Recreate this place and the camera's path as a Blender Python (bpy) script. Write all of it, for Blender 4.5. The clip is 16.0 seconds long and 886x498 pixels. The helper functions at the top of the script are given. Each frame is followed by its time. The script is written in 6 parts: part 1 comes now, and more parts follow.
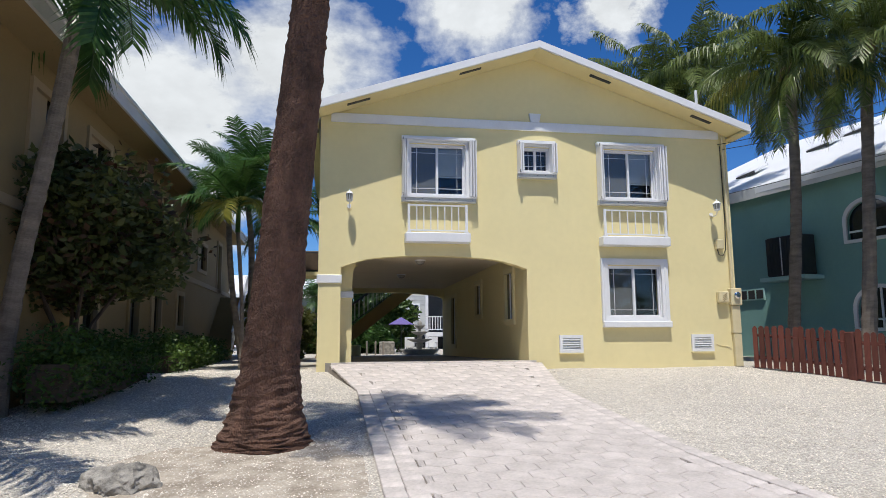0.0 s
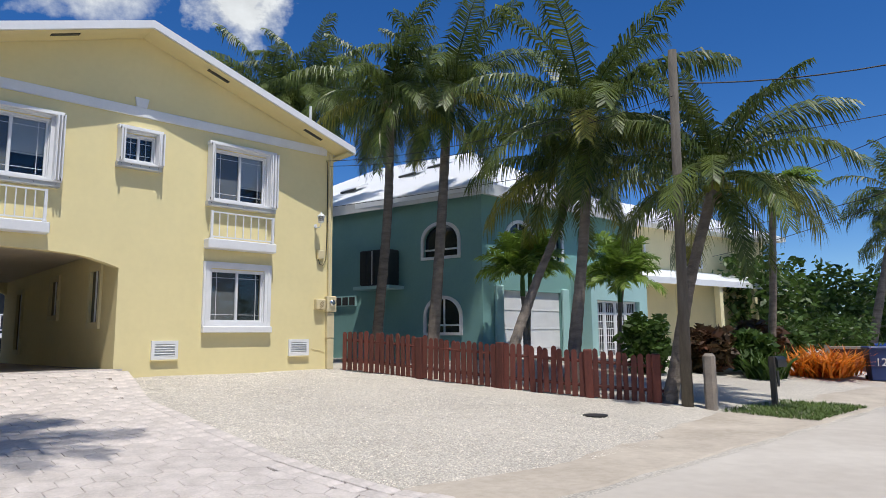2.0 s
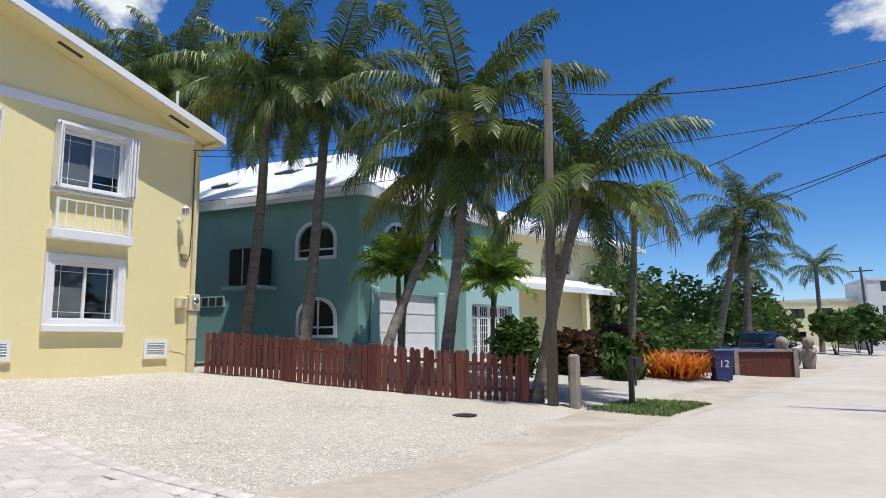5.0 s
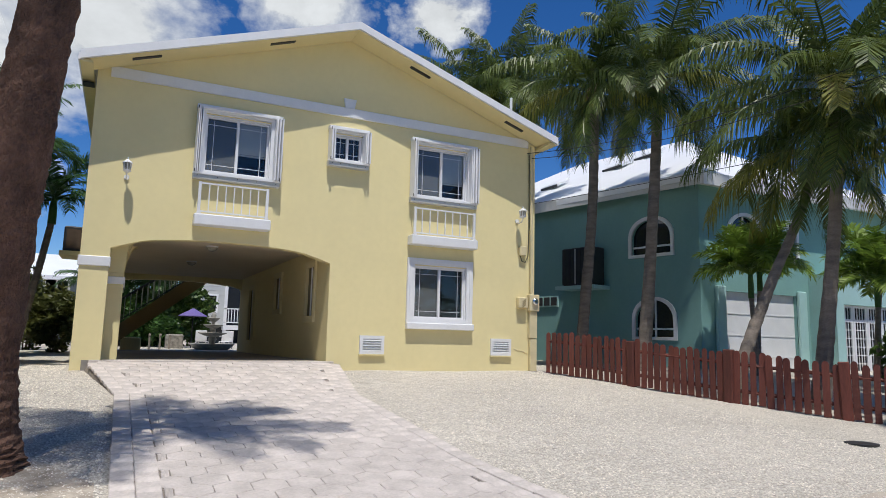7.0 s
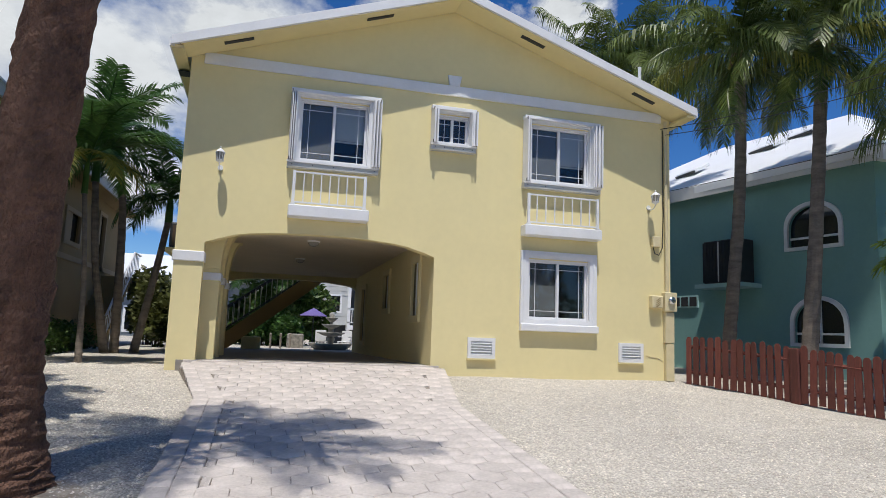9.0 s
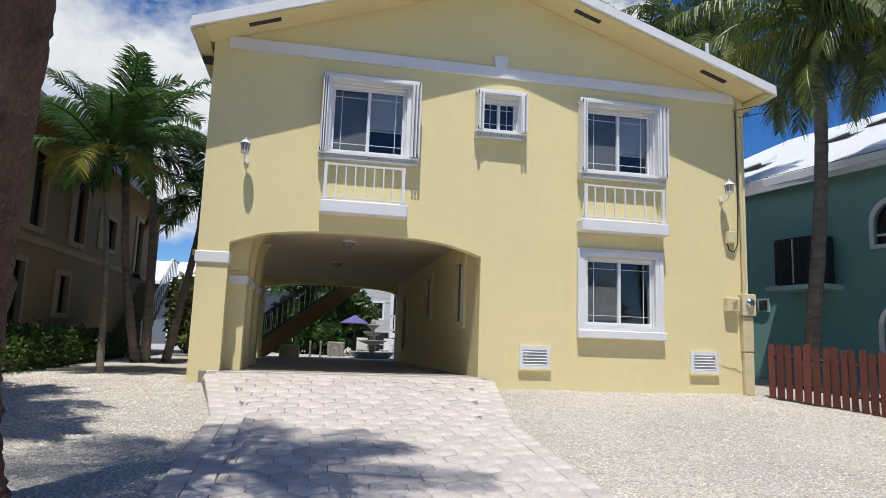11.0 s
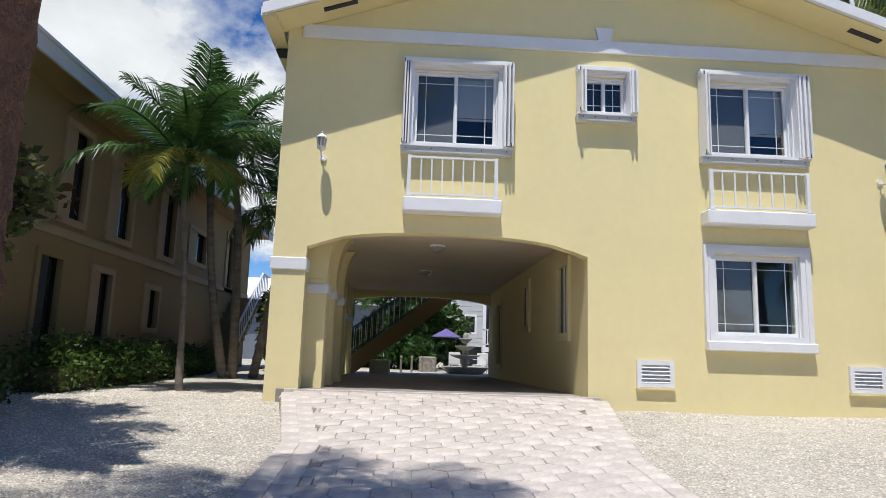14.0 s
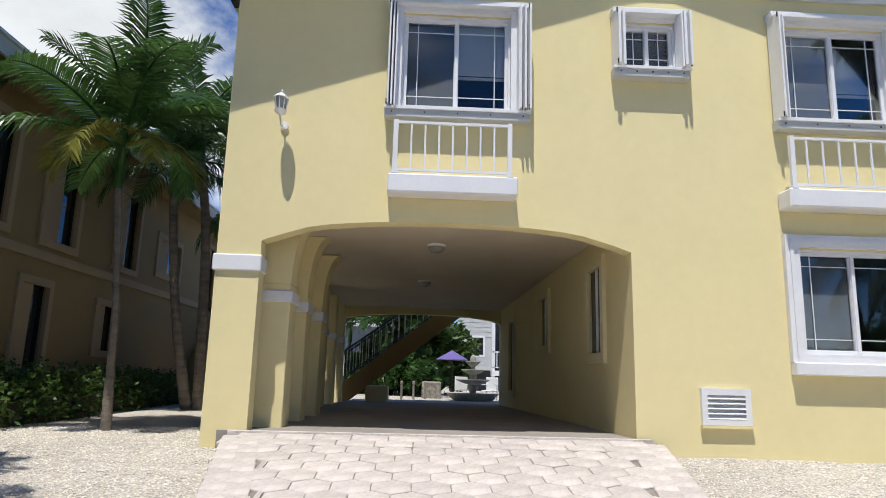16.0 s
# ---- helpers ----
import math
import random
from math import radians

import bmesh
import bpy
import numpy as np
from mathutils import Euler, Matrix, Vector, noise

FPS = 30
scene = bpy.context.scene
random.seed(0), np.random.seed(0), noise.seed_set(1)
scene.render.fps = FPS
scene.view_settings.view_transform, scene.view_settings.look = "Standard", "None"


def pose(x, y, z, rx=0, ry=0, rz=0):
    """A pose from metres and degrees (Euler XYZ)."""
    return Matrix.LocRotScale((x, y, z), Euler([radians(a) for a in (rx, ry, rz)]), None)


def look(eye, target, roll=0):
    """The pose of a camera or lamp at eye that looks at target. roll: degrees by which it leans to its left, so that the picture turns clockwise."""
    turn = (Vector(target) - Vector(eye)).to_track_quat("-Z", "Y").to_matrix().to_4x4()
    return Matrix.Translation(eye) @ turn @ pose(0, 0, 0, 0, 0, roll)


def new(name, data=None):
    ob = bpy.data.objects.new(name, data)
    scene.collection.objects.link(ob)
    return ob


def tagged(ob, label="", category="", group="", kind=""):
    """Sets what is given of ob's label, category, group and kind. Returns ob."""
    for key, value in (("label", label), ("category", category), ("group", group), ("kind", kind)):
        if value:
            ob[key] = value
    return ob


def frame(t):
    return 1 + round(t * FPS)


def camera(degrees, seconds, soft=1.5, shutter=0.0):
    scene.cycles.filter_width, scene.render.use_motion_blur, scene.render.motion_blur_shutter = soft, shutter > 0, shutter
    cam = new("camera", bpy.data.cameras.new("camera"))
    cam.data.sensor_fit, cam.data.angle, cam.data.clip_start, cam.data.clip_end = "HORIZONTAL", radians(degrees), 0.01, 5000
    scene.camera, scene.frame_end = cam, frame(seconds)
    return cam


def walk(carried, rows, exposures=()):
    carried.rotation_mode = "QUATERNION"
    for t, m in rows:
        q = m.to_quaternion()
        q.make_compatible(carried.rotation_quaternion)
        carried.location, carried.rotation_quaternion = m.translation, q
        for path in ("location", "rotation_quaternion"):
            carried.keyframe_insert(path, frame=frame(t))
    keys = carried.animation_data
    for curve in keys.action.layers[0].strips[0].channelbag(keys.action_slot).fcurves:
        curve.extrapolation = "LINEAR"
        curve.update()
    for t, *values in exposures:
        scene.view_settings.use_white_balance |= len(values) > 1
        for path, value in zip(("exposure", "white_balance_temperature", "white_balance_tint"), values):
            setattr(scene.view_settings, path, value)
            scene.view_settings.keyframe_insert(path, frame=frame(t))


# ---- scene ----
cam = camera(68.0, 16.0, 0.6)

PATH = [
    (0, (0.443, -14.242, 0.459), (0.771, -12.288, 0.733), -0.4),
    (0.5, (0.411, -14.354, 0.534), (0.942, -12.444, 0.799), -0.1),
    (1, (0.437, -14.308, 0.537), (1.249, -12.5, 0.803), -0.2),
    (1.5, (0.386, -14.171, 0.555), (1.508, -12.537, 0.819), -0.4),
    (2, (0.482, -14.223, 0.583), (1.837, -12.776, 0.847), -0.5),
    (2.5, (0.557, -14.361, 0.55), (2.122, -13.143, 0.815), -0.5),
    (3, (0.559, -14.346, 0.517), (2.281, -13.364, 0.78), -0.6),
    (3.2, (0.5, -14.319, 0.521), (2.313, -13.518, 0.785), -0.6),
    (5.3, (0.753, -14.103, 0.468), (2.187, -12.737, 0.744), 0.0),
    (5.5, (0.678, -14.066, 0.506), (1.955, -12.55, 0.781), 0.8),
    (6, (0.622, -13.894, 0.515), (1.816, -12.315, 0.803), 1.3),
    (6.5, (0.658, -13.63, 0.531), (1.756, -11.982, 0.814), 1.2),
    (7, (0.884, -13.434, 0.541), (1.747, -11.65, 0.808), 1.4),
    (7.5, (1.022, -13.13, 0.56), (1.738, -11.282, 0.832), 1.8),
    (8, (1.25, -12.871, 0.559), (1.829, -10.973, 0.811), 1.8),
    (10.3, (2.037, -11.238, 0.576), (2.506, -9.312, 0.845), 2.0),
    (10.5, (2.005, -11.194, 0.589), (2.458, -9.264, 0.855), 1.9),
    (11, (1.981, -10.87, 0.562), (2.357, -8.925, 0.841), 2.0),
    (11.5, (2.041, -10.589, 0.566), (2.339, -8.631, 0.847), 2.1),
    (12, (1.978, -10.349, 0.556), (2.226, -8.385, 0.839), 2.0),
    (12.5, (1.951, -10.212, 0.558), (2.17, -8.246, 0.851), 2.0),
    (13, (2.011, -10.173, 0.534), (2.193, -8.204, 0.836), 1.7),
    (13.5, (2.033, -10.184, 0.52), (2.173, -8.213, 0.825), 1.6),
    (14, (2.094, -9.555, 0.552), (2.196, -7.582, 0.865), 1.8),
    (14.5, (2.165, -8.769, 0.602), (2.23, -6.796, 0.927), 1.7),
    (15, (2.234, -8.214, 0.58), (2.253, -6.243, 0.93), 1.7),
    (15.5, (2.305, -7.688, 0.60), (2.384, -5.72, 0.965), 1.5),
    (16, (2.332, -7.214, 0.60), (2.409, -5.247, 0.981), 1.5),
]
walk(cam, [(t, look(eye, target, roll)) for t, eye, target, roll in PATH],
     [(0.0, 0.0), (1.5, -0.05), (3.2, 0.09), (5.3, 0.12), (6.0, -0.05), (7.0, -0.13), (8.2, -0.14), (10.3, -0.04), (12.5, 0.04), (16.0, 0.11)])

# ---- world, sun ----
SUN_FROM = Vector((-0.10, -0.38, 1.0)).normalized()
world = bpy.data.worlds.new("sky")
scene.world = world
world.use_nodes = True
wn = world.node_tree
sky = wn.nodes.new("ShaderNodeTexSky")
sky.sky_type = 'NISHITA'
sky.sun_disc = False
sky.sun_elevation = math.asin(SUN_FROM.z)
sky.sun_rotation = math.atan2(SUN_FROM.x, SUN_FROM.y)
sky.altitude = 1500
sky.air_density, sky.dust_density, sky.ozone_density = 1.0, 0.0, 6.0
tone = wn.nodes.new("ShaderNodeHueSaturation")
tone.inputs["Hue"].default_value, tone.inputs["Saturation"].default_value, tone.inputs["Value"].default_value = 0.508, 1.25, 1.42
wn.links.new(sky.outputs[0], tone.inputs["Color"])
wn.links.new(tone.outputs[0], wn.nodes["Background"].inputs[0])
wn.nodes["Background"].inputs[1].default_value = 0.085
sun = new("sun", bpy.data.lights.new("sun", 'SUN'))
sun.data.energy, sun.data.angle, sun.data.color = 4.3, radians(0.53), (1.0, 0.97, 0.92)
sun.matrix_world = look(SUN_FROM * 50, (0, 0, 0))


# ---- materials ----
def mat(name, col, rough=0.8, vary=0.15, scale=6.0, bump=0.0, bscale=60.0, metal=0.0, col2=None, rand=0.0, stretch=(1, 1, 1), spec=0.5, island=False):
    """A surface of two mixed tones with grain, stains and fine relief, at real size."""
    m = bpy.data.materials.new(name)
    m.use_nodes = True
    nt = m.node_tree
    bs = nt.nodes["Principled BSDF"]
    bs.inputs["Roughness"].default_value, bs.inputs["Metallic"].default_value = rough, metal
    bs.inputs["Specular IOR Level"].default_value = spec
    tc = nt.nodes.new("ShaderNodeTexCoord")
    mp = nt.nodes.new("ShaderNodeMapping")
    mp.inputs["Scale"].default_value = stretch
    nt.links.new(tc.outputs["Object"], mp.inputs[0])
    col2 = col2 or tuple(c * (1 - vary) for c in col)
    n1 = nt.nodes.new("ShaderNodeTexNoise")
    n1.inputs["Scale"].default_value, n1.inputs["Detail"].default_value = scale, 5
    n2 = nt.nodes.new("ShaderNodeTexNoise")
    n2.inputs["Scale"].default_value, n2.inputs["Detail"].default_value = scale * 9, 3
    nt.links.new(mp.outputs[0], n1.inputs[0]), nt.links.new(mp.outputs[0], n2.inputs[0])
    ad = nt.nodes.new("ShaderNodeMath")
    ad.operation = 'MULTIPLY_ADD'
    ad.inputs[1].default_value = 0.45
    nt.links.new(n2.outputs[0], ad.inputs[0]), nt.links.new(n1.outputs[0], ad.inputs[2])
    rp = nt.nodes.new("ShaderNodeMapRange")
    rp.inputs["From Min"].default_value, rp.inputs["From Max"].default_value = 0.5, 0.95
    nt.links.new(ad.outputs[0], rp.inputs[0])
    mx = nt.nodes.new("ShaderNodeMix")
    mx.data_type = 'RGBA'
    mx.inputs[6].default_value, mx.inputs[7].default_value = (*col2, 1), (*col, 1)
    nt.links.new(rp.outputs[0], mx.inputs[0])
    out = mx.outputs[2]
    if rand:
        src = nt.nodes.new("ShaderNodeNewGeometry").outputs["Random Per Island"] if island else nt.nodes.new("ShaderNodeObjectInfo").outputs["Random"]
        mr = nt.nodes.new("ShaderNodeMapRange")
        mr.inputs["To Min"].default_value, mr.inputs["To Max"].default_value = 1 - rand, 1 + rand
        nt.links.new(src, mr.inputs[0])
        hv = nt.nodes.new("ShaderNodeHueSaturation")
        nt.links.new(mr.outputs[0], hv.inputs["Value"]), nt.links.new(out, hv.inputs["Color"])
        out = hv.outputs[0]
    nt.links.new(out, bs.inputs["Base Color"])
    if bump:
        nb = nt.nodes.new("ShaderNodeTexNoise")
        nb.inputs["Scale"].default_value, nb.inputs["Detail"].default_value = bscale, 4
        nt.links.new(mp.outputs[0], nb.inputs[0])
        bp = nt.nodes.new("ShaderNodeBump")
        bp.inputs["Strength"].default_value, bp.inputs["Distance"].default_value = min(1, bump), 0.02
        nt.links.new(nb.outputs[0], bp.inputs["Height"]), nt.links.new(bp.outputs[0], bs.inputs["Normal"])
    return m


def leaf_mat(name, col, col2, rand=0.3, trans=0.35, rough=0.45):
    m = mat(name, col, rough, col2=col2, scale=1.5, rand=rand, island=True, spec=0.36)
    nt = m.node_tree
    bs = nt.nodes["Principled BSDF"]
    tr = nt.nodes.new("ShaderNodeBsdfTranslucent")
    src = bs.inputs["Base Color"].links[0].from_socket
    nt.links.new(src, tr.inputs[0])
    ms = nt.nodes.new("ShaderNodeMixShader")
    ms.inputs[0].default_value = trans
    nt.links.new(bs.outputs[0], ms.inputs[1]), nt.links.new(tr.outputs[0], ms.inputs[2])
    nt.links.new(ms.outputs[0], nt.nodes["Material Output"].inputs[0])
    return m


def glass_mat(name, tint=(0.88, 0.91, 0.93)):
    """Window glass: partly see-through, mirror-like gloss on top."""
    m = bpy.data.materials.new(name)
    m.use_nodes = True
    nt = m.node_tree
    t = nt.nodes.new("ShaderNodeBsdfTransparent")
    t.inputs[0].default_value = (*tint, 1)
    g = nt.nodes.new("ShaderNodeBsdfGlossy")
    g.inputs["Roughness"].default_value = 0.02
    f = nt.nodes.new("ShaderNodeFresnel")
    f.inputs[0].default_value = 1.5
    ms = nt.nodes.new("ShaderNodeMixShader")
    nt.links.new(f.outputs[0], ms.inputs[0]), nt.links.new(t.outputs[0], ms.inputs[1]), nt.links.new(g.outputs[0], ms.inputs[2])
    nt.links.new(ms.outputs[0], nt.nodes["Material Output"].inputs[0])
    return m


def cloud_mat(name, seed):
    """A puff of cloud: white, thinning out towards a torn edge."""
    m = bpy.data.materials.new(name)
    m.use_nodes = True
    nt = m.node_tree
    nt.nodes.remove(nt.nodes["Principled BSDF"])
    tc = nt.nodes.new("ShaderNodeTexCoord")
    ln = nt.nodes.new("ShaderNodeVectorMath")
    ln.operation = 'LENGTH'
    nt.links.new(tc.outputs["Object"], ln.inputs[0])
    no = nt.nodes.new("ShaderNodeTexNoise")
    no.noise_dimensions = '4D'
    no.inputs["W"].default_value, no.inputs["Scale"].default_value, no.inputs["Detail"].default_value = seed, 1.9, 9
    no.inputs["Roughness"].default_value = 0.58
    nt.links.new(tc.outputs["Object"], no.inputs[0])
    a = nt.nodes.new("ShaderNodeMath")
    a.operation = 'MULTIPLY_ADD'
    a.inputs[1].default_value = -0.62
    nt.links.new(ln.outputs["Value"], a.inputs[0]), nt.links.new(no.outputs[0], a.inputs[2])
    r = nt.nodes.new("ShaderNodeMapRange")
    r.inputs["From Min"].default_value, r.inputs["From Max"].default_value = 0.0, 0.27
    nt.links.new(a.outputs[0], r.inputs[0])
    r2 = nt.nodes.new("ShaderNodeMapRange")
    r2.inputs["From Min"].default_value, r2.inputs["From Max"].default_value = 0.3, 0.75
    r2.inputs["To Min"].default_value, r2.inputs["To Max"].default_value = 0.70, 0.97
    nt.links.new(no.outputs[0], r2.inputs[0])
    em = nt.nodes.new("ShaderNodeEmission")
    em.inputs[0].default_value = (0.93, 0.97, 1.0, 1)
    nt.links.new(r2.outputs[0], em.inputs[1])
    tr = nt.nodes.new("ShaderNodeBsdfTransparent")
    ms = nt.nodes.new("ShaderNodeMixShader")
    nt.links.new(r.outputs[0], ms.inputs[0]), nt.links.new(tr.outputs[0], ms.inputs[1]), nt.links.new(em.outputs[0], ms.inputs[2])
    nt.links.new(ms.outputs[0], nt.nodes["Material Output"].inputs[0])
    return m


YELLOW = mat("yellow_stucco", (0.82, 0.71, 0.38), 0.9, 0.07, 0.8, 0.09, 70)
CREAM = mat("pale_yellow_stucco", (0.80, 0.71, 0.42), 0.9, 0.07, 1.2, 0.2, 90)
# tan taken darker to carry the neighbour house's shade; stairs share it
SHADE_TAN = mat("tan_stucco", (0.30, 0.215, 0.10), 0.9, 0.1, 1.0, 0.25, 80)
WHITE = mat("white_paint", (0.80, 0.80, 0.80), 0.55, 0.08, 3.0, 0.08, 120)
# the neighbour's trim, likewise darkened for shade
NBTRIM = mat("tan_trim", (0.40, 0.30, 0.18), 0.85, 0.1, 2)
CEIL = mat("ceiling_plaster", (0.70, 0.60, 0.45), 0.9, 0.08, 1.5, 0.15, 70)
TEAL = mat("teal_stucco", (0.215, 0.405, 0.375), 0.9, 0.1, 1.0, 0.25, 80)
TEALPALE = mat("pale_teal_stucco", (0.40, 0.62, 0.60), 0.9, 0.1, 1.0, 0.2, 80)
ROOFW = mat("white_metal_roof", (0.82, 0.83, 0.84), 0.45, 0.06, 0.8, 0.1, 20)
DARK = mat("dark_metal", (0.035, 0.035, 0.035), 0.5, 0.3)
# near-black colour stands in for the shade of unlit rooms
ROOM_DARK = mat("dim_room", (0.05, 0.055, 0.06), 0.9)
SCREEN = mat("dark_insect_screen", (0.19, 0.19, 0.185), 0.9, 0.1, 8)
BLIND = mat("grey_blind", (0.62, 0.63, 0.63), 0.8, 0.1, 8)
CURTAIN = mat("pale_curtain", (0.74, 0.74, 0.72), 0.9, 0.2, 6, stretch=(8, 1, 0.3))
GLASS = glass_mat("window_glass")
SLAB = mat("carport_concrete", (0.34, 0.31, 0.27), 0.85, 0.25, 1.2, 0.2, 50)
PAVER = mat("pinkish_paver", (0.67, 0.60, 0.55), 0.92, col2=(0.47, 0.42, 0.38), scale=3.5, bump=0.6, bscale=38, rand=0.09)
JOINT = mat("paver_bed", (0.30, 0.26, 0.22), 0.95, 0.3, 5, 0.3, 40)
ROAD = mat("dusty_asphalt", (0.58, 0.53, 0.46), 0.95, col2=(0.46, 0.41, 0.35), scale=0.5, bump=0.3, bscale=70)
STONE = mat("pale_gravel_stone", (0.76, 0.70, 0.61), 0.9, col2=(0.56, 0.51, 0.43), scale=8, rand=0.25, island=True)
ROCK = mat("coral_rock", (0.40, 0.37, 0.32), 0.95, 0.6, 9, 1.0, 26)
FENCE = mat("red_stained_wood", (0.155, 0.040, 0.026), 0.7, 0.45, 3, 0.25, 30, rand=0.25, stretch=(3, 3, 0.4))
POLE = mat("weathered_pole_wood", (0.15, 0.13, 0.105), 0.9, 0.4, 4, 0.5, 25, stretch=(3, 3, 0.25))
POST = mat("weathered_concrete", (0.34, 0.29, 0.24), 0.9, 0.35, 4, 0.4, 30)
BARK = mat("grey_palm_bark", (0.25, 0.21, 0.17), 0.95, 0.5, 3, 0.6, 20, stretch=(1, 1, 3))
BARKBIG = mat("brown_palm_bark", (0.22, 0.115, 0.075), 0.95, col2=(0.085, 0.045, 0.03), scale=2.2, bump=1.0, bscale=30, stretch=(1.6, 1.6, 1.0))
for nd in BARKBIG.node_tree.nodes:
    if nd.bl_idname == "ShaderNodeBump":
        nd.inputs["Distance"].default_value = 0.07
FROND = leaf_mat("green_frond", (0.145, 0.18, 0.038), (0.05, 0.082, 0.017), rough=0.42, rand=0.42, trans=0.24)
FRONDY = leaf_mat("yellowing_frond", (0.30, 0.28, 0.05), (0.14, 0.16, 0.03))
FRONDD = leaf_mat("deep_green_frond", (0.085, 0.17, 0.04), (0.035, 0.085, 0.022), rough=0.34)
DEAD = leaf_mat("dry_frond", (0.26, 0.17, 0.08), (0.13, 0.08, 0.04), trans=0.1)
LEAF = leaf_mat("shrub_leaf", (0.09, 0.155, 0.028), (0.045, 0.085, 0.018))
LEAFD = leaf_mat("dark_tree_leaf", (0.145, 0.155, 0.043), (0.065, 0.08, 0.024))
LEAFR = leaf_mat("reddish_leaf", (0.13, 0.055, 0.03), (0.06, 0.05, 0.02))
ORANGE = leaf_mat("orange_croton_leaf", (0.80, 0.30, 0.03), (0.45, 0.11, 0.015))
GRASS = leaf_mat("grass_blade", (0.14, 0.21, 0.05), (0.08, 0.12, 0.03))
TWIG = mat("brown_twig", (0.11, 0.075, 0.05), 0.9, 0.3)
NAVY = mat("navy_car_paint", (0.012, 0.018, 0.045), 0.18, 0.1, spec=0.6)
TYRE = mat("tyre_rubber", (0.022, 0.022, 0.022), 0.85, 0.2)
CHROME = mat("chrome", (0.7, 0.7, 0.7), 0.15, 0.05, metal=1.0)
CARGLASS = mat("dark_car_glass", (0.012, 0.014, 0.018), 0.05, 0.05, spec=0.7)
LAMPGLASS = mat("headlight_glass", (0.45, 0.47, 0.5), 0.12, 0.1)
BLUEBIN = mat("blue_plastic", (0.02, 0.045, 0.16), 0.5, 0.2)
BLUECAR = mat("blue_car_paint", (0.02, 0.05, 0.20), 0.2, 0.1)
PURPLE = mat("purple_canvas", (0.17, 0.13, 0.36), 0.85, 0.15)
WATER = mat("canal_water", (0.03, 0.09, 0.10), 0.08, 0.3, 0.5, 0.3, 3)
GREYSIDE = mat("pale_siding", (0.55, 0.56, 0.54), 0.7, 0.1, 2)
GREYWALL = mat("far_white_wall", (0.66, 0.66, 0.65), 0.85, 0.12, 0.6)
CONDUIT = mat("cream_conduit", (0.70, 0.60, 0.36), 0.6, 0.12, 4)
CABLE = mat("black_cable", (0.02, 0.02, 0.02), 0.6)


def ground_mat():
    m = mat("cream_gravel", (0.78, 0.72, 0.62), 0.95, col2=(0.52, 0.465, 0.39), scale=20, bump=1.0, bscale=44)
    nt = m.node_tree
    bs = nt.nodes["Principled BSDF"]
    src = bs.inputs["Base Color"].links[0].from_socket
    tc = nt.nodes.new("ShaderNodeTexCoord")
    vo = nt.nodes.new("ShaderNodeTexVoronoi")
    vo.inputs["Scale"].default_value = 42
    nt.links.new(tc.outputs["Object"], vo.inputs["Vector"])
    mr = nt.nodes.new("ShaderNodeMapRange")
    mr.inputs["From Max"].default_value = 0.75
    mr.inputs["To Min"].default_value, mr.inputs["To Max"].default_value = 1.22, 0.64
    nt.links.new(vo.outputs["Distance"], mr.inputs[0])
    no = nt.nodes.new("ShaderNodeTexNoise")
    no.inputs["Scale"].default_value, no.inputs["Detail"].default_value = 0.45, 4
    nt.links.new(tc.outputs["Object"], no.inputs[0])
    m2 = nt.nodes.new("ShaderNodeMapRange")
    m2.inputs["From Min"].default_value, m2.inputs["From Max"].default_value = 0.3, 0.7
    m2.inputs["To Min"].default_value, m2.inputs["To Max"].default_value = 0.82, 1.05
    nt.links.new(no.outputs[0], m2.inputs[0])
    mu = nt.nodes.new("ShaderNodeMath")
    mu.operation = 'MULTIPLY'
    nt.links.new(mr.outputs[0], mu.inputs[0]), nt.links.new(m2.outputs[0], mu.inputs[1])
    hv = nt.nodes.new("ShaderNodeHueSaturation")
    nt.links.new(mu.outputs[0], hv.inputs["Value"]), nt.links.new(src, hv.inputs["Color"])
    nt.links.new(hv.outputs[0], bs.inputs["Base Color"])
    return m


GRAVEL = ground_mat()


# ---- mesh helpers ----
def box(bm, x0, x1, y0, y1, z0, z1, m=None, bevel=0.0):
    g = bmesh.ops.create_cube(bm, size=1, matrix=Matrix.Translation(((x0 + x1) / 2, (y0 + y1) / 2, (z0 + z1) / 2)) @ Matrix.Diagonal((x1 - x0, y1 - y0, z1 - z0, 1)))
    if bevel:
        es = list({e for v in g["verts"] for e in v.link_edges})
        g = bmesh.ops.bevel(bm, geom=es, offset=bevel, segments=1, affect='EDGES')
    if m:
        bmesh.ops.transform(bm, matrix=m, verts=g["verts"])
    return bm


def tube(bm, pts, radii, sides=8, cap=True):
    """A tapered tube along points."""
    rings = []
    pts = [Vector(p) for p in pts]
    for i, p in enumerate(pts):
        d = (pts[min(i + 1, len(pts) - 1)] - pts[max(i - 1, 0)]).normalized()
        a = d.cross(Vector((0, 1, 0)) if abs(d.y) < 0.9 else Vector((1, 0, 0))).normalized()
        b = d.cross(a)
        r = radii[i] if isinstance(radii, (list, tuple)) else radii
        rings.append([bm.verts.new(p + r * (math.cos(k * math.tau / sides) * a + math.sin(k * math.tau / sides) * b)) for k in range(sides)])
    for q, s in zip(rings, rings[1:]):
        for k in range(sides):
            bm.faces.new((q[k], q[(k + 1) % sides], s[(k + 1) % sides], s[k]))
    if cap:
        bm.faces.new(rings[0]), bm.faces.new(rings[-1])
    bmesh.ops.recalc_face_normals(bm, faces=bm.faces)
    return bm


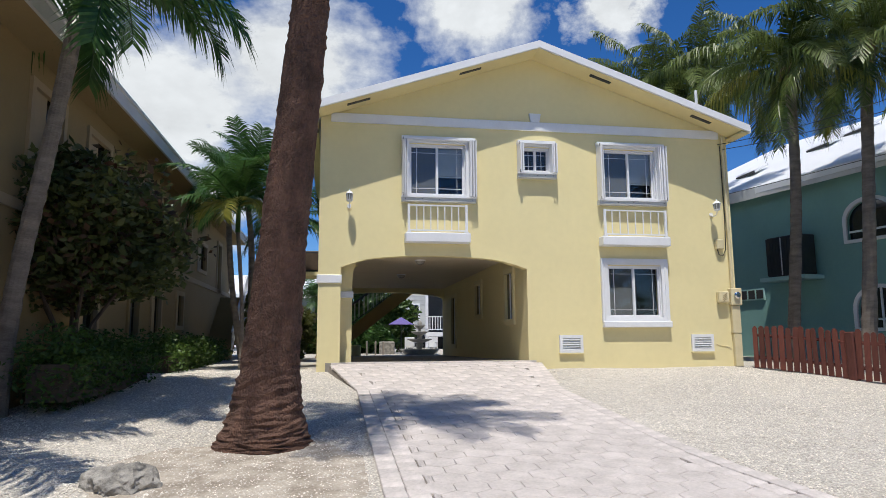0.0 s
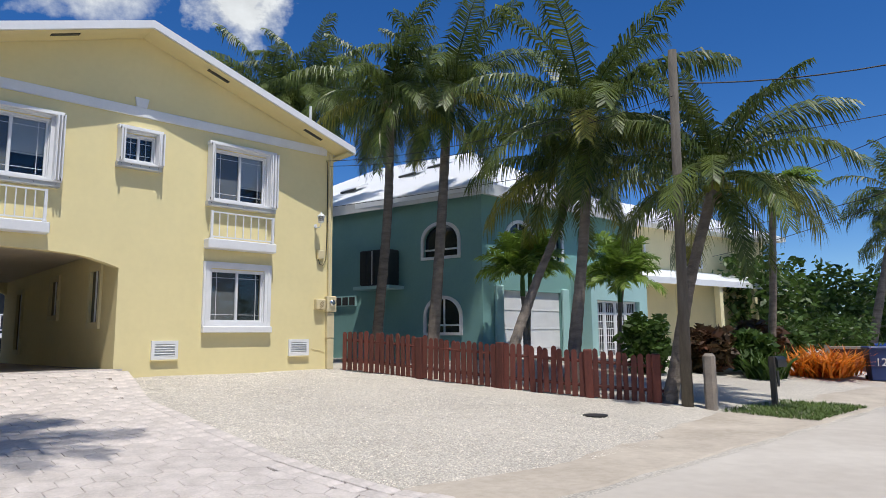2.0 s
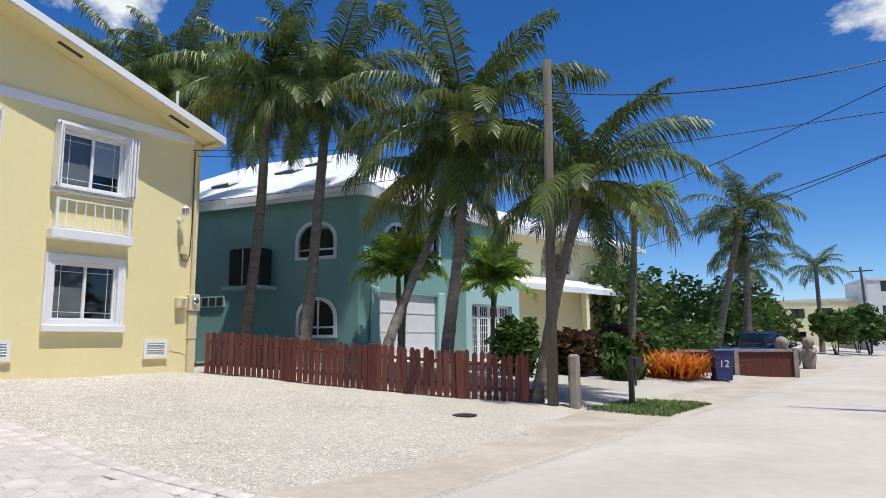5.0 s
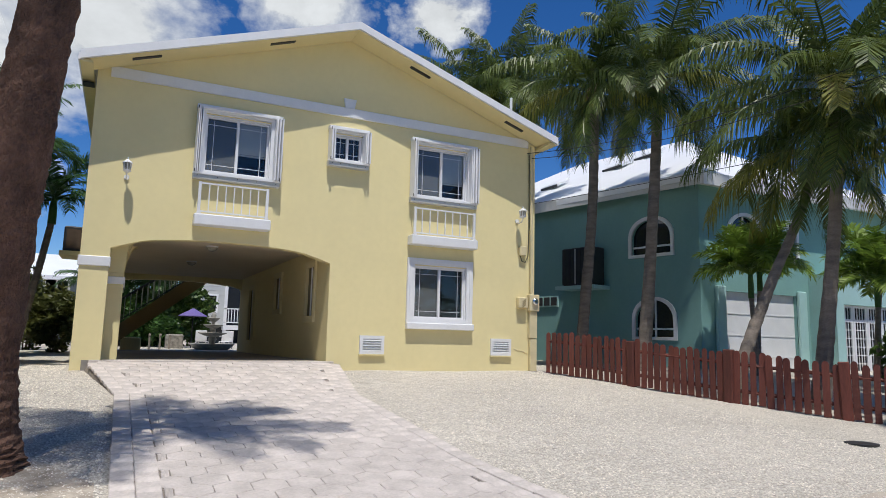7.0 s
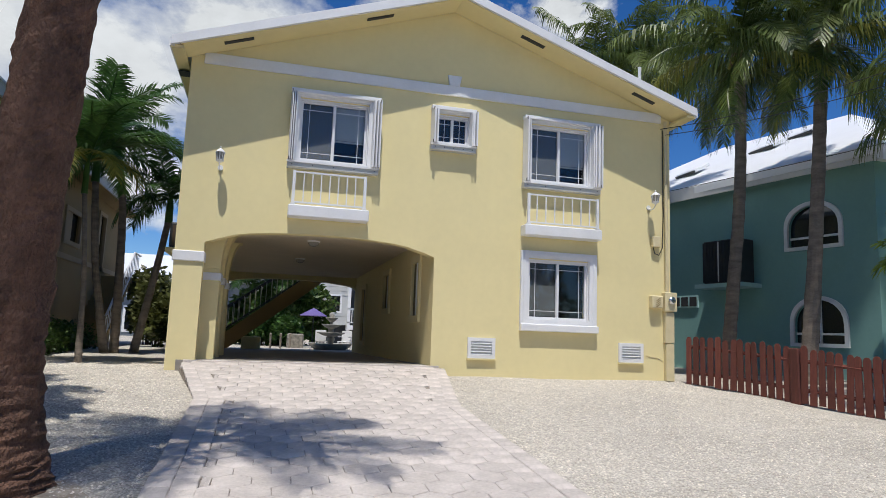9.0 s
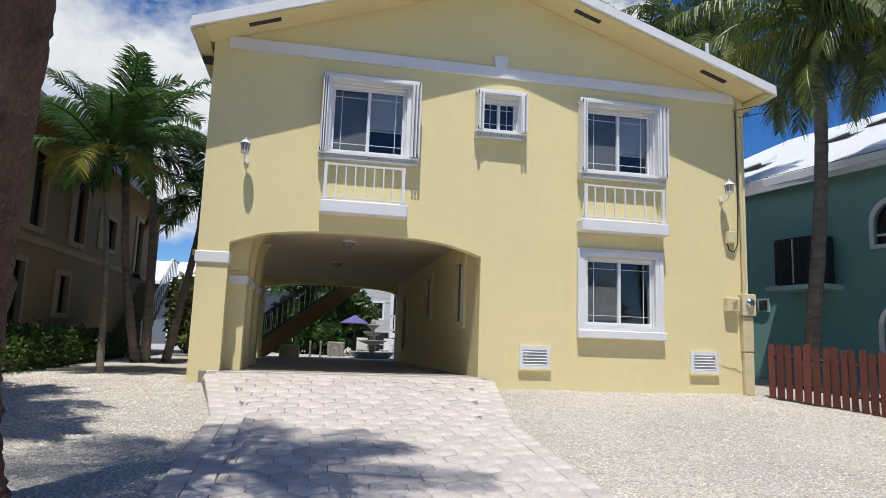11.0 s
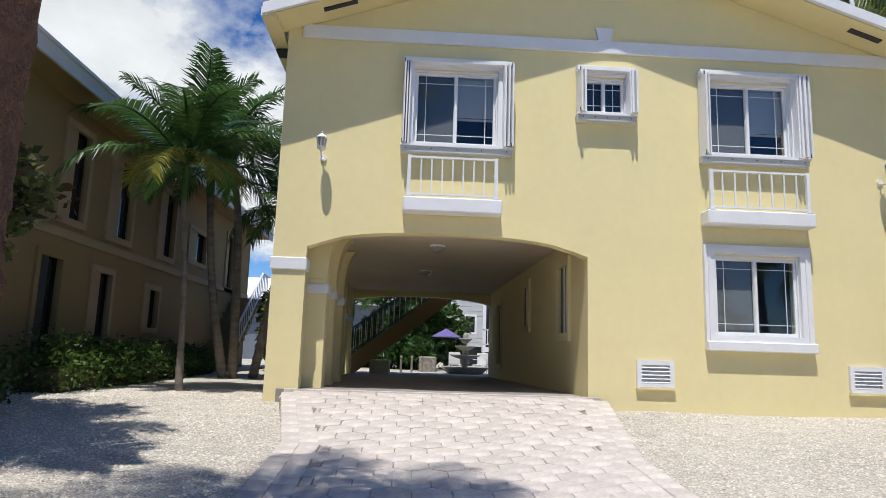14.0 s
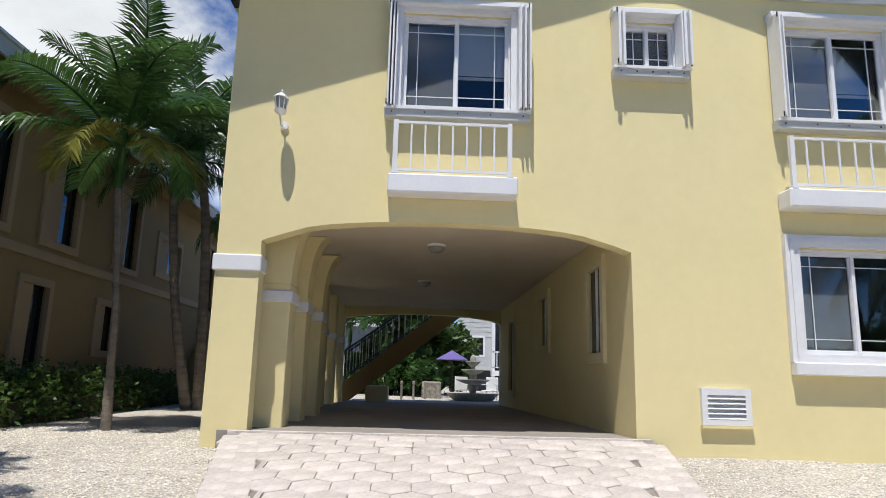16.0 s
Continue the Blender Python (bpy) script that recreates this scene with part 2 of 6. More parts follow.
def lathe(bm, prof, sides=24, at=(0, 0, 0)):
    """A turned body from (radius, height) pairs."""
    at = Vector(at)
    rings = [[bm.verts.new(at + Vector((r * math.cos(k * math.tau / sides), r * math.sin(k * math.tau / sides), z))) for k in range(sides)] for r, z in prof]
    for q, s in zip(rings, rings[1:]):
        for k in range(sides):
            bm.faces.new((q[k], q[(k + 1) % sides], s[(k + 1) % sides], s[k]))
    bm.faces.new(rings[0][::-1]), bm.faces.new(rings[-1])
    return bm


def plate(bm, outer, holes, m, thick):
    """A wall from an outline (u, v) with holes; m lays u, v and the depth into space."""
    edges = []
    for loop in [outer] + holes:
        vs = [bm.verts.new((u, v, 0)) for u, v in loop]
        edges += [bm.edges.new((a, b)) for a, b in zip(vs, vs[1:] + vs[:1])]
    f = bmesh.ops.triangle_fill(bm, use_beauty=True, use_dissolve=False, edges=edges)
    faces = [g for g in f["geom"] if isinstance(g, bmesh.types.BMFace)]
    ex = bmesh.ops.extrude_face_region(bm, geom=faces)
    bmesh.ops.translate(bm, verts=[v for v in ex["geom"] if isinstance(v, bmesh.types.BMVert)], vec=(0, 0, thick))
    bmesh.ops.recalc_face_normals(bm, faces=bm.faces)
    bmesh.ops.transform(bm, matrix=m, verts=bm.verts)
    return bm


def rect(u0, u1, v0, v1):
    return [(u0, v0), (u1, v0), (u1, v1), (u0, v1)]


def arched(u0, u1, v0, vs, vt, n=14):
    """A rectangle from v0 to vs with an arch that rises to vt."""
    c, h = (u0 + u1) / 2, (u1 - u0) / 2
    return [(u0, v0), (u1, v0)] + [(c + h * math.cos(math.pi * k / n), vs + (vt - vs) * math.sin(math.pi * k / n) ** 0.9) for k in range(n + 1)]


FRONT = Matrix(((1, 0, 0, 0), (0, 0, 1, 0), (0, 1, 0, 0), (0, 0, 0, 1)))     # u to x, v to z, depth to y


def bmnew():
    return bmesh.new()


def mesh_of(name, bm, material, smooth=False):
    me = bpy.data.meshes.new(name)
    bm.to_mesh(me)
    bm.free()
    me.materials.append(material)
    if smooth:
        for p in me.polygons:
            p.use_smooth = True
    return me


def part(name, bm, material, parent, label="", smooth=False):
    ob = new(name, mesh_of(name, bm, material, smooth))
    ob.parent = parent
    if label:
        ob["label"] = label
    return ob


def thing(name, m, label, category, group="", kind=""):
    ob = new(name)
    ob.empty_display_size = 0.1
    ob.matrix_world = m
    return tagged(ob, label, category, group, kind)


def solid(name, bm, material, label, category, kind="", group="", smooth=False, m=None):
    ob = new(name, mesh_of(name, bm, material, smooth))
    if m is not None:
        ob.matrix_world = m
    return tagged(ob, label, category, group, kind)


# ---- ground, road, drive ----
def ground_z(x, y):
    return -0.2 + 0.085 * max(min(y, 0.0), -9.0)


def drive_z(x, y):
    return max(ground_z(x, y) + 0.035, -0.03 + 0.14 * y)


def sheet(xs, ys, zf):
    bm = bmesh.new()
    g = [[bm.verts.new((x, y, zf(x, y))) for x in xs] for y in ys]
    for a, b in zip(g, g[1:]):
        for i in range(len(xs) - 1):
            bm.faces.new((a[i], a[i + 1], b[i + 1], b[i]))
    return bm


def spread(lo, hi, step, far):
    n = round((hi - lo) / step)
    return [lo - d for d in far[::-1]] + [lo + i * step for i in range(n + 1)] + [hi + d for d in far]


def lumpy(x, y):
    d = 0.03 * noise.noise((x * 0.6, y * 0.6, 0)) + 0.012 * noise.noise((x * 2.5, y * 2.5, 3))
    inside = 0.0 if -9.6 < y < 0.2 else 1.0
    return ground_z(x, y) + (d if not inside else 0)


solid("ground", sheet(spread(-8, 16, 0.25, [4, 12, 40, 120, 500, 2500]), spread(-12, 4, 0.25, [4, 12, 40, 120, 500, 2500]), lumpy), GRAVEL,
      "pale cream crushed-coral gravel yard sloping to the road", "gravel ground", "structure")
solid("road", sheet(spread(-60, 120, 2.0, [100, 400]), [-15.3, -14.6, -13, -11.5, -10.4, -9.9], lambda x, y: -0.957 + 0.012 * noise.noise((x, y, 0)) - (0.05 if y in (-15.3, -9.9) else 0)), ROAD,
      "pale dusty sun-bleached asphalt residential road", "road", "structure")


def drive_left(y):
    return 0.42 + 0.5 * min(1, -y / 2.6) + 0.04 * max(0, -y - 2.6) / 6


def drive_right(y):
    return 4.95 - 0.55 * min(1, -y / 3.0) + (0.35 * ((-y - 6.5) / 2.5) ** 2 if y < -6.5 else 0)


bm = bmesh.new()
ys = [-0.04 - 0.25 * i for i in range(40)]
cols = []
for y in ys:
    l, r = drive_left(y), drive_right(y)
    z = drive_z(0, y) - 0.012
    cols.append([bm.verts.new(p) for p in ((l - 0.14, y, z - 0.35), (l - 0.02, y, z), (r + 0.02, y, z), (r + 0.14, y, z - 0.35))])
for a, b in zip(cols, cols[1:]):
    for i in range(3):
        bm.faces.new((a[i + 1], a[i], b[i], b[i + 1]))
driveway = solid("driveway", bm, JOINT, "driveway of worn pinkish hexagonal pavers ramping to the carport", "driveway", "structure")

# ---- the yellow house ----
house = thing("house", pose(0, 0, 0), "two-storey yellow stucco house with white trim and an arched carport", "house")
HX0, HX1, HD, PEAK, SL = 0.12, 9.88, 12.2, 4.98, 0.342
RZ = 7.02


def under(x):
    return RZ - SL * abs(x - PEAK)


ARCH = [(0.60, -0.02), (4.75, -0.02), (4.75, 2.03), (4.55, 2.10)] + [(2.66 + 1.72 * math.cos(a), 2.12 + 0.18 * math.sin(a)) for a in [math.pi * k / 14 for k in range(1, 14)]] + [(0.80, 2.10), (0.60, 2.03)]
WINS = [("L", 2.10, 3.33, 3.67, 4.81), ("S", 4.71, 5.33, 4.29, 4.83), ("R", 6.69, 7.93, 3.72, 4.86), ("G", 6.69, 7.95, 0.95, 2.10)]
bm = plate(bmesh.new(), [(HX0, -0.5), (0.60, -0.5), (0.60, -0.02), (0.60, 2.03)] + ARCH[-2:2:-1] + [(4.75, 2.03), (4.75, -0.5), (HX1, -0.5), (HX1, under(HX1)), (PEAK, under(PEAK)), (HX0, under(HX0))],
           [rect(a - 0.03, b + 0.03, c - 0.03, d + 0.03) for _, a, b, c, d in WINS], FRONT, 0.24)
part("wall", bm, YELLOW, house, "yellow stucco front wall")
bm = box(bmesh.new(), HX0, HX0 + 0.2, 0.24, HD, 2.45, under(HX0) - 0.02)
part("wall", bm, YELLOW, house)
bm = box(bmesh.new(), HX1 - 0.2, HX1, 0.24, HD, -0.5, under(HX1) - 0.02)
part("wall", bm, YELLOW, house)
BACK = 11.3
bm = plate(bmesh.new(), [(HX0, -0.7), (0.22, -0.7)] + arched(0.22, 4.75, -0.7, 2.03, 2.30)[:1:-1] + [(4.75, -0.7), (HX1, -0.7), (HX1, under(HX1)), (PEAK, under(PEAK)), (HX0, under(HX0))], [], FRONT @ Matrix.Translation((0, 0, BACK)), 0.3)
part("wall", bm, YELLOW, house)
INNER = [(1.15, 1.8, 0.95, 2.07), (4.6, 5.35, 1.2, 2.07), (8.7, 9.4, 0.3, 1.95)]
SIDE = Matrix(((0, 0, 1, 4.75), (1, 0, 0, 0), (0, 1, 0, 0), (0, 0, 0, 1)))       # u to y, v to z, depth to x
bm = plate(bmesh.new(), rect(0.24, BACK, -0.3, 2.55), [rect(*w) for w in INNER], SIDE, 0.2)
part("wall", bm, YELLOW, house, "yellow stucco carport side wall")
part("upper_floor", box(bmesh.new(), HX0 + 0.2, HX1 - 0.2, 0.24, BACK, 2.56, 2.8), SLAB, house)
solid("ceiling", box(bmesh.new(), HX0 + 0.01, 4.74, 0.25, BACK - 0.01, 2.46, 2.55), CEIL, "cream plastered carport ceiling", "ceiling", "structure")
bm = box(bmesh.new(), 0.3, 4.74, -0.04, BACK + 0.6, -0.62, -0.01)
for v in bm.verts:
    if v.co.y > 5 and v.co.z > -0.1:
        v.co.z = -0.15
solid("floor", bm, SLAB, "bare grey concrete carport slab", "floor", "structure")
# these close off the rooms behind the windows, indoor shade painted on
part("room_wall", box(bmesh.new(), 5.2, 9.6, 1.6, 1.7, -0.3, 2.5), ROOM_DARK, house)
part("room_wall", box(bmesh.new(), 0.4, 9.6, 1.6, 1.7, 2.82, 5.2), ROOM_DARK, house)
part("room_ceiling", box(bmesh.new(), HX0 + 0.2, HX1 - 0.2, 0.25, 1.7, 5.2, 5.25), ROOM_DARK, house)

part("threshold", box(bmesh.new(), 0.42, 4.9, -0.075, -0.041, -0.12, -0.004, bevel=0.006), PAVER, house, "pale worn concrete threshold strip")
solid("corner_post", box(bmesh.new(), -0.07, 0.07, -0.07, 0.07, -0.1, 5.2, bevel=0.01), TWIG, "dark brown timber post behind the house corner", "post", m=pose(10.02, 0.45, -0.3))
solid("roof_mast", tube(bmesh.new(), [(0, 0, -0.2), (0, 0, 0.55), (0, 0, 0.92)], 0.035, 8), GREYWALL, "grey service mast standing on the roof", "mast", m=pose(9.35, 0.3, 5.7))
t = thing("air_conditioner", pose(HX0, 3.2, 2.2), "dark window air conditioner on a yellow ledge", "air conditioner")
part("ledge", box(bmesh.new(), -0.55, -0.002, -0.5, 0.5, -0.1, 0.0), YELLOW, t)
part("case", box(bmesh.new(), -0.5, -0.02, -0.4, 0.4, 0.0, 0.55, bevel=0.03), DARK, t)
part("grille", box(bmesh.new(), -0.44, -0.08, -0.415, -0.402, 0.06, 0.48), TWIG, t)
part("eave_vent", box(bmesh.new(), -0.14, 0.06, 0.35, 0.65, under(-0.24) - 0.03, under(-0.24) - 0.021), DARK, house, "dark eave vent")
part("wall_cable", tube(bmesh.new(), [(9.30, -0.008, 0.32), (9.42, -0.008, 0.27), (9.55, -0.008, 0.27), (9.68, -0.008, 0.2)], 0.006, 5), CONDUIT, house)

# side arcade: pillars with caps and haunches
for y0, y1 in ((0.52, 0.95), (1.75, 2.15), (3.2, 3.65), (5.0, 5.45), (6.8, 7.25), (8.6, 9.05), (10.4, 10.85)):
    if y0 > 4:
        p = part("pillar", box(bmesh.new(), 0.16, 0.44, y0, y1, -0.4, 2.45, bevel=0.01), YELLOW, house)
        part("cap", box(bmesh.new(), 0.13, 0.47, y0 - 0.03, y1 + 0.03, 1.40, 1.54, bevel=0.01), WHITE, p, "white painted pillar cap")
        continue
    bm = box(bmesh.new(), 0.16, 0.86, y0, y1, -0.4, 1.62, bevel=0.01)
    p = part("pillar", bm, YELLOW, house)
    part("cap", box(bmesh.new(), 0.13, 0.89, y0 - 0.03, y1 + 0.03, 1.40, 1.54, bevel=0.01), WHITE, p, "white painted pillar cap")
    hau = [(0.16, 1.62), (0.86, 1.62)] + [(0.86 + 0.24 * (1 - math.cos(a)), 1.62 + 0.83 * math.sin(a)) for a in [math.pi / 2 * k / 8 for k in range(1, 9)]] + [(0.16, 2.45)]
    part("haunch", plate(bmesh.new(), hau, [], FRONT @ Matrix.Translation((0, 0, y0)), y1 - y0), YELLOW, house)
part("pillar_cap", box(bmesh.new(), HX0 - 0.03, 0.62, -0.035, 0.27, 1.68, 1.86, bevel=0.012), WHITE, house, "white painted band round the corner pillar")

# roof, soffit, trim
for s in (-1, 1):
    xe = PEAK + s * 5.12
    prof = [(PEAK, 0), (xe, -SL * 5.12), (xe, 0.13 - SL * 5.12), (PEAK, 0.13)]
    part("roof", plate(bmesh.new(), [(x, RZ + 0.03 + z) for x, z in prof], [], FRONT @ Matrix.Translation((0, 0, -0.62)), HD + 1.2), ROOFW, house, "white metal roof slope")
    part("soffit", plate(bmesh.new(), [(x, RZ - 0.0 + z * 0.22) for x, z in [(PEAK, 0), (xe, -SL * 5.12 / 0.22), (xe, (0.12 - SL * 5.12) / 0.22), (PEAK, 0.12)]], [], FRONT @ Matrix.Translation((0, 0, -0.60)), 0.596), YELLOW, house)
    part("fascia", plate(bmesh.new(), [(x, RZ + 0.0 + z) for x, z in [(PEAK, 0.0), (xe, -SL * 5.12), (xe, 0.165 - SL * 5.12), (PEAK, 0.165)]], [], FRONT @ Matrix.Translation((0, 0, -0.68)), 0.06), WHITE, house, "white painted rake board")
    part("eave_soffit", box(bmesh.new(), min(xe, PEAK + s * 4.92), max(xe, PEAK + s * 4.92), -0.6, HD, under(xe) - 0.02, under(xe) + 0.03), YELLOW, house)
    part("gutter", box(bmesh.new(), xe - 0.03, xe + 0.05, -0.62, HD + 0.4, under(xe) + 0.0, under(xe) + 0.13), WHITE, house)
    for d in (1.55, 4.05):
        x0 = PEAK + s * d
        c = Matrix.Translation((x0, -0.36, under(x0) - 0.004)) @ Matrix.Rotation(math.atan(SL) * s, 4, 'Y')
        part("soffit_vent", box(bmesh.new(), -0.26, 0.26, -0.05, 0.05, -0.012, 0.004, c), DARK, house, "dark slotted soffit vent")
part("band", box(bmesh.new(), 0.34, 9.66, -0.045, -0.002, 5.26, 5.47, bevel=0.01), WHITE, house, "white stucco band across the gable")
bm = plate(bmesh.new(), [(4.92, 5.46), (5.12, 5.46), (5.16, 5.67), (4.88, 5.67)], [], FRONT @ Matrix.Translation((0, 0, -0.06)), 0.058)
part("keystone", bm, WHITE, house)


def window(key, x0, x1, z0, z1):
    """A two-light sliding window set back in a white surround; upstairs with storm-shutter tracks and folded stacks."""
    cx = (x0 + x1) / 2
    back = 0.03 if key == "G" else 0.045
    if key == "G":
        sur, dep = (x0 - 0.19, x1 + 0.19, z0 - 0.10, z1 + 0.19), 0.07
    elif key == "S":
        sur, dep = (x0 - 0.115, x1 + 0.11, z0 - 0.06, z1 + 0.09), 0.06
    else:
        sur, dep = (x0 - 0.17, x1 + 0.21, z0 - 0.06, z1 + 0.10), 0.08
    inner = rect(x0 - 0.025, x1 + 0.025, z0 - 0.01, z1 + 0.05)
    w = part("window", plate(bmesh.new(), rect(*sur), [inner], FRONT @ Matrix.Translation((0, 0, -dep)), dep - 0.003), WHITE, house, "white framed sliding window")
    part("reveal", plate(bmesh.new(), rect(x0 - 0.028, x1 + 0.028, z0 - 0.028, z1 + 0.028), [rect(x0 - 0.004, x1 + 0.004, z0 - 0.004, z1 + 0.004)], FRONT @ Matrix.Translation((0, 0, 0.002)), 0.09), WHITE, w)
    mid = 0.028
    fr = plate(bmesh.new(), rect(x0 - 0.003, x1 + 0.003, z0 - 0.003, z1 + 0.003), [rect(x0 + 0.035, cx - mid, z0 + 0.045, z1 - 0.035), rect(cx + mid, x1 - 0.035, z0 + 0.045, z1 - 0.035)], FRONT @ Matrix.Translation((0, 0, back)), 0.05)
    part("frame", fr, WHITE, w)
    part("sash_stile", box(bmesh.new(), cx - 0.022, cx + 0.022, back - 0.02, back - 0.002, z0 + 0.03, z1 - 0.02, bevel=0.004), WHITE, w)
    y = back + 0.02
    lights = ((x0 + 0.035, cx - mid, 0.012), (cx + mid, x1 - 0.035, 0.0))
    zb, zt = z0 + 0.045, z1 - 0.035
    for k, (a, b, d) in enumerate(lights):
        pn = part("pane", box(bmesh.new(), a, b, y + d, y + d + 0.005, zb, zt), GLASS, w)
        pn.visible_shadow = False
        u = 0.12 if key != "S" else 0.10
        v = ((a + b) / 2) if key == "S" else (a + u if k == 0 else b - u)
        part("muntin", box(bmesh.new(), v - 0.005, v + 0.005, y + d - 0.008, y + d - 0.001, zb, zt), WHITE, w)
        for bz in (zb + u, zt - u):
            part("muntin", box(bmesh.new(), a, b, y + d - 0.007, y + d - 0.0012, bz - 0.005, bz + 0.005), WHITE, w)
    (a, b, _), (c, d, _) = lights
    if key != "S":
        part("insect_screen", box(bmesh.new(), a, b, y + 0.045, y + 0.05, zb, zt), SCREEN, w)
    half = z0 + (z1 - z0) * (0.42 if key == "L" else 0.36)
    if key in "LR":
        part("blind", box(bmesh.new(), c - 0.02, d + 0.02, y + 0.06, y + 0.07, half, z1), BLIND, w, "half-lowered grey blind")
        part("blind_rail", box(bmesh.new(), c - 0.02, d + 0.02, y + 0.09, y + 0.12, half - 0.03, half), CURTAIN, w)
    if key == "L":
        for k in range(7):
            part("curtain_fold", box(bmesh.new(), a + 0.02 + 0.07 * k, a + 0.075 + 0.07 * k, y + 0.075 + 0.012 * (k % 2), y + 0.09 + 0.012 * (k % 2), zb, zb + 0.30, bevel=0.006), CURTAIN, w)
    if key == "S":
        # dark sheet behind the panes, coloured as an unlit room
        part("blind", box(bmesh.new(), x0, x1, 0.17, 0.18, z0, z1), ROOM_DARK, w)
    if key == "G":
        part("sill", box(bmesh.new(), sur[0] + 0.0, sur[1] + 0.02, -0.13, 0.0, z0 - 0.24, z0 - 0.10, bevel=0.012), WHITE, w)
        part("inner_moulding", plate(bmesh.new(), rect(sur[0] + 0.05, sur[1] - 0.05, sur[2], sur[3] - 0.05), [rect(sur[0] + 0.09, sur[1] - 0.09, sur[2] - 0.0 + 0.04, sur[3] - 0.09)], FRONT @ Matrix.Translation((0, 0, -dep - 0.016)), 0.014), WHITE, w)
        return
    # storm-shutter tracks above and below, with a lip and bolt heads
    part("track", box(bmesh.new(), sur[0] - 0.03, sur[1] + 0.03, -0.15, 0.0, sur[3], sur[3] + 0.075, bevel=0.006), WHITE, w, "white storm-shutter head track")
    part("track_lip", box(bmesh.new(), sur[0] - 0.03, sur[1] + 0.03, -0.165, -0.152, sur[3] + 0.0, sur[3] + 0.03), WHITE, w)
    part("sill_track", box(bmesh.new(), sur[0] - 0.03, sur[1] + 0.03, -0.15, 0.0, sur[2] - 0.12, sur[2] - 0.005, bevel=0.006), GREYSIDE, w, "pale grey storm-shutter sill track")
    part("track_lip", box(bmesh.new(), sur[0] - 0.04, sur[1] + 0.04, -0.175, -0.152, sur[2] - 0.03, sur[2] + 0.004), WHITE, w)
    for k in range(5):
        x = sur[0] + 0.05 + (sur[1] - sur[0] - 0.1) * k / 4
        part("bolt", box(bmesh.new(), x - 0.008, x + 0.008, -0.157, -0.15, sur[2] - 0.07, sur[2] - 0.054), DARK, w)
    n = 3 if key == "S" else 5
    for left in (True, False):
        wd = 0.11 if key == "S" else 0.10 if left else 0.19 if key == "R" else 0.14
        e = sur[0] - 0.02 if left else sur[1] + 0.02 - wd
        for k in range(n):
            far = 0.10 if (k == 0) == left else 0.05
            blade = box(bmesh.new(), -0.42 * wd / n, 0.42 * wd / n, -0.06 - far, 0.07, sur[2], sur[3], Matrix.Translation((e + (k + 0.5) * wd / n, -0.10, 0)) @ Matrix.Rotation(0.09 * (-1) ** k, 4, 'Z'))
            part("shutter_blade", blade, WHITE, w, "folded white accordion shutter blade" if k == 0 else "")
        x = e + (wd * 0.1 if left else wd * 0.9)
        for zz in (sur[2] + 0.02, sur[3] - 0.02):
            part("hinge_pin", tube(bmesh.new(), [(x, -0.24, zz - 0.03), (x, -0.24, zz + 0.03)], 0.009, 6), DARK, w)


for wdef in WINS:
    window(*wdef)

for x0, x1 in ((1.97, 3.42), (6.49, 8.15)):
    sh = part("balcony_shelf", box(bmesh.new(), x0, x1, -0.27, 0.0, 2.57, 2.785, bevel=0.018), WHITE, house, "white stucco ledge under the window")
    for x in (x0 + 0.075, x1 - 0.095):
        part("post", box(bmesh.new(), x - 0.026, x + 0.026, -0.255, -0.205, 2.785, 3.41), WHITE, sh)
        part("foot", box(bmesh.new(), x - 0.04, x + 0.04, -0.265, -0.195, 2.785, 2.81), WHITE, sh)
    for z in (2.83, 3.385):
        part("rail", box(bmesh.new(), x0 + 0.05, x1 - 0.07, -0.245, -0.215, z - 0.012, z + 0.016), WHITE, sh)
    for k in range(7):
        x = x0 + 0.25 + (x1 - x0 - 0.52) * k / 6
        part("baluster", box(bmesh.new(), x - 0.010, x + 0.010, -0.240, -0.220, 2.84, 3.375), WHITE, sh)

for x0 in (5.46, 8.66):
    v = part("foundation_vent", plate(bmesh.new(), rect(x0, x0 + 0.55, 0.155, 0.545), [rect(x0 + 0.065, x0 + 0.485, 0.215, 0.475)], FRONT @ Matrix.Translation((0, 0, -0.05)), 0.052), WHITE, house, "white louvred vent in the wall")
    part("backing", box(bmesh.new(), x0 + 0.06, x0 + 0.49, -0.012, -0.004, 0.21, 0.48), GREYSIDE, v)
    for k in range(5):
        z = 0.235 + 0.053 * k
        part("louvre", box(bmesh.new(), x0 + 0.065, x0 + 0.485, -0.027, 0.027, -0.004, 0.004, Matrix.Translation((0, -0.03, z)) @ Matrix.Rotation(0.6, 4, 'X')), WHITE, v)
    part("sill", box(bmesh.new(), x0 - 0.01, x0 + 0.57, -0.065, 0.0, 0.125, 0.152), YELLOW, v)


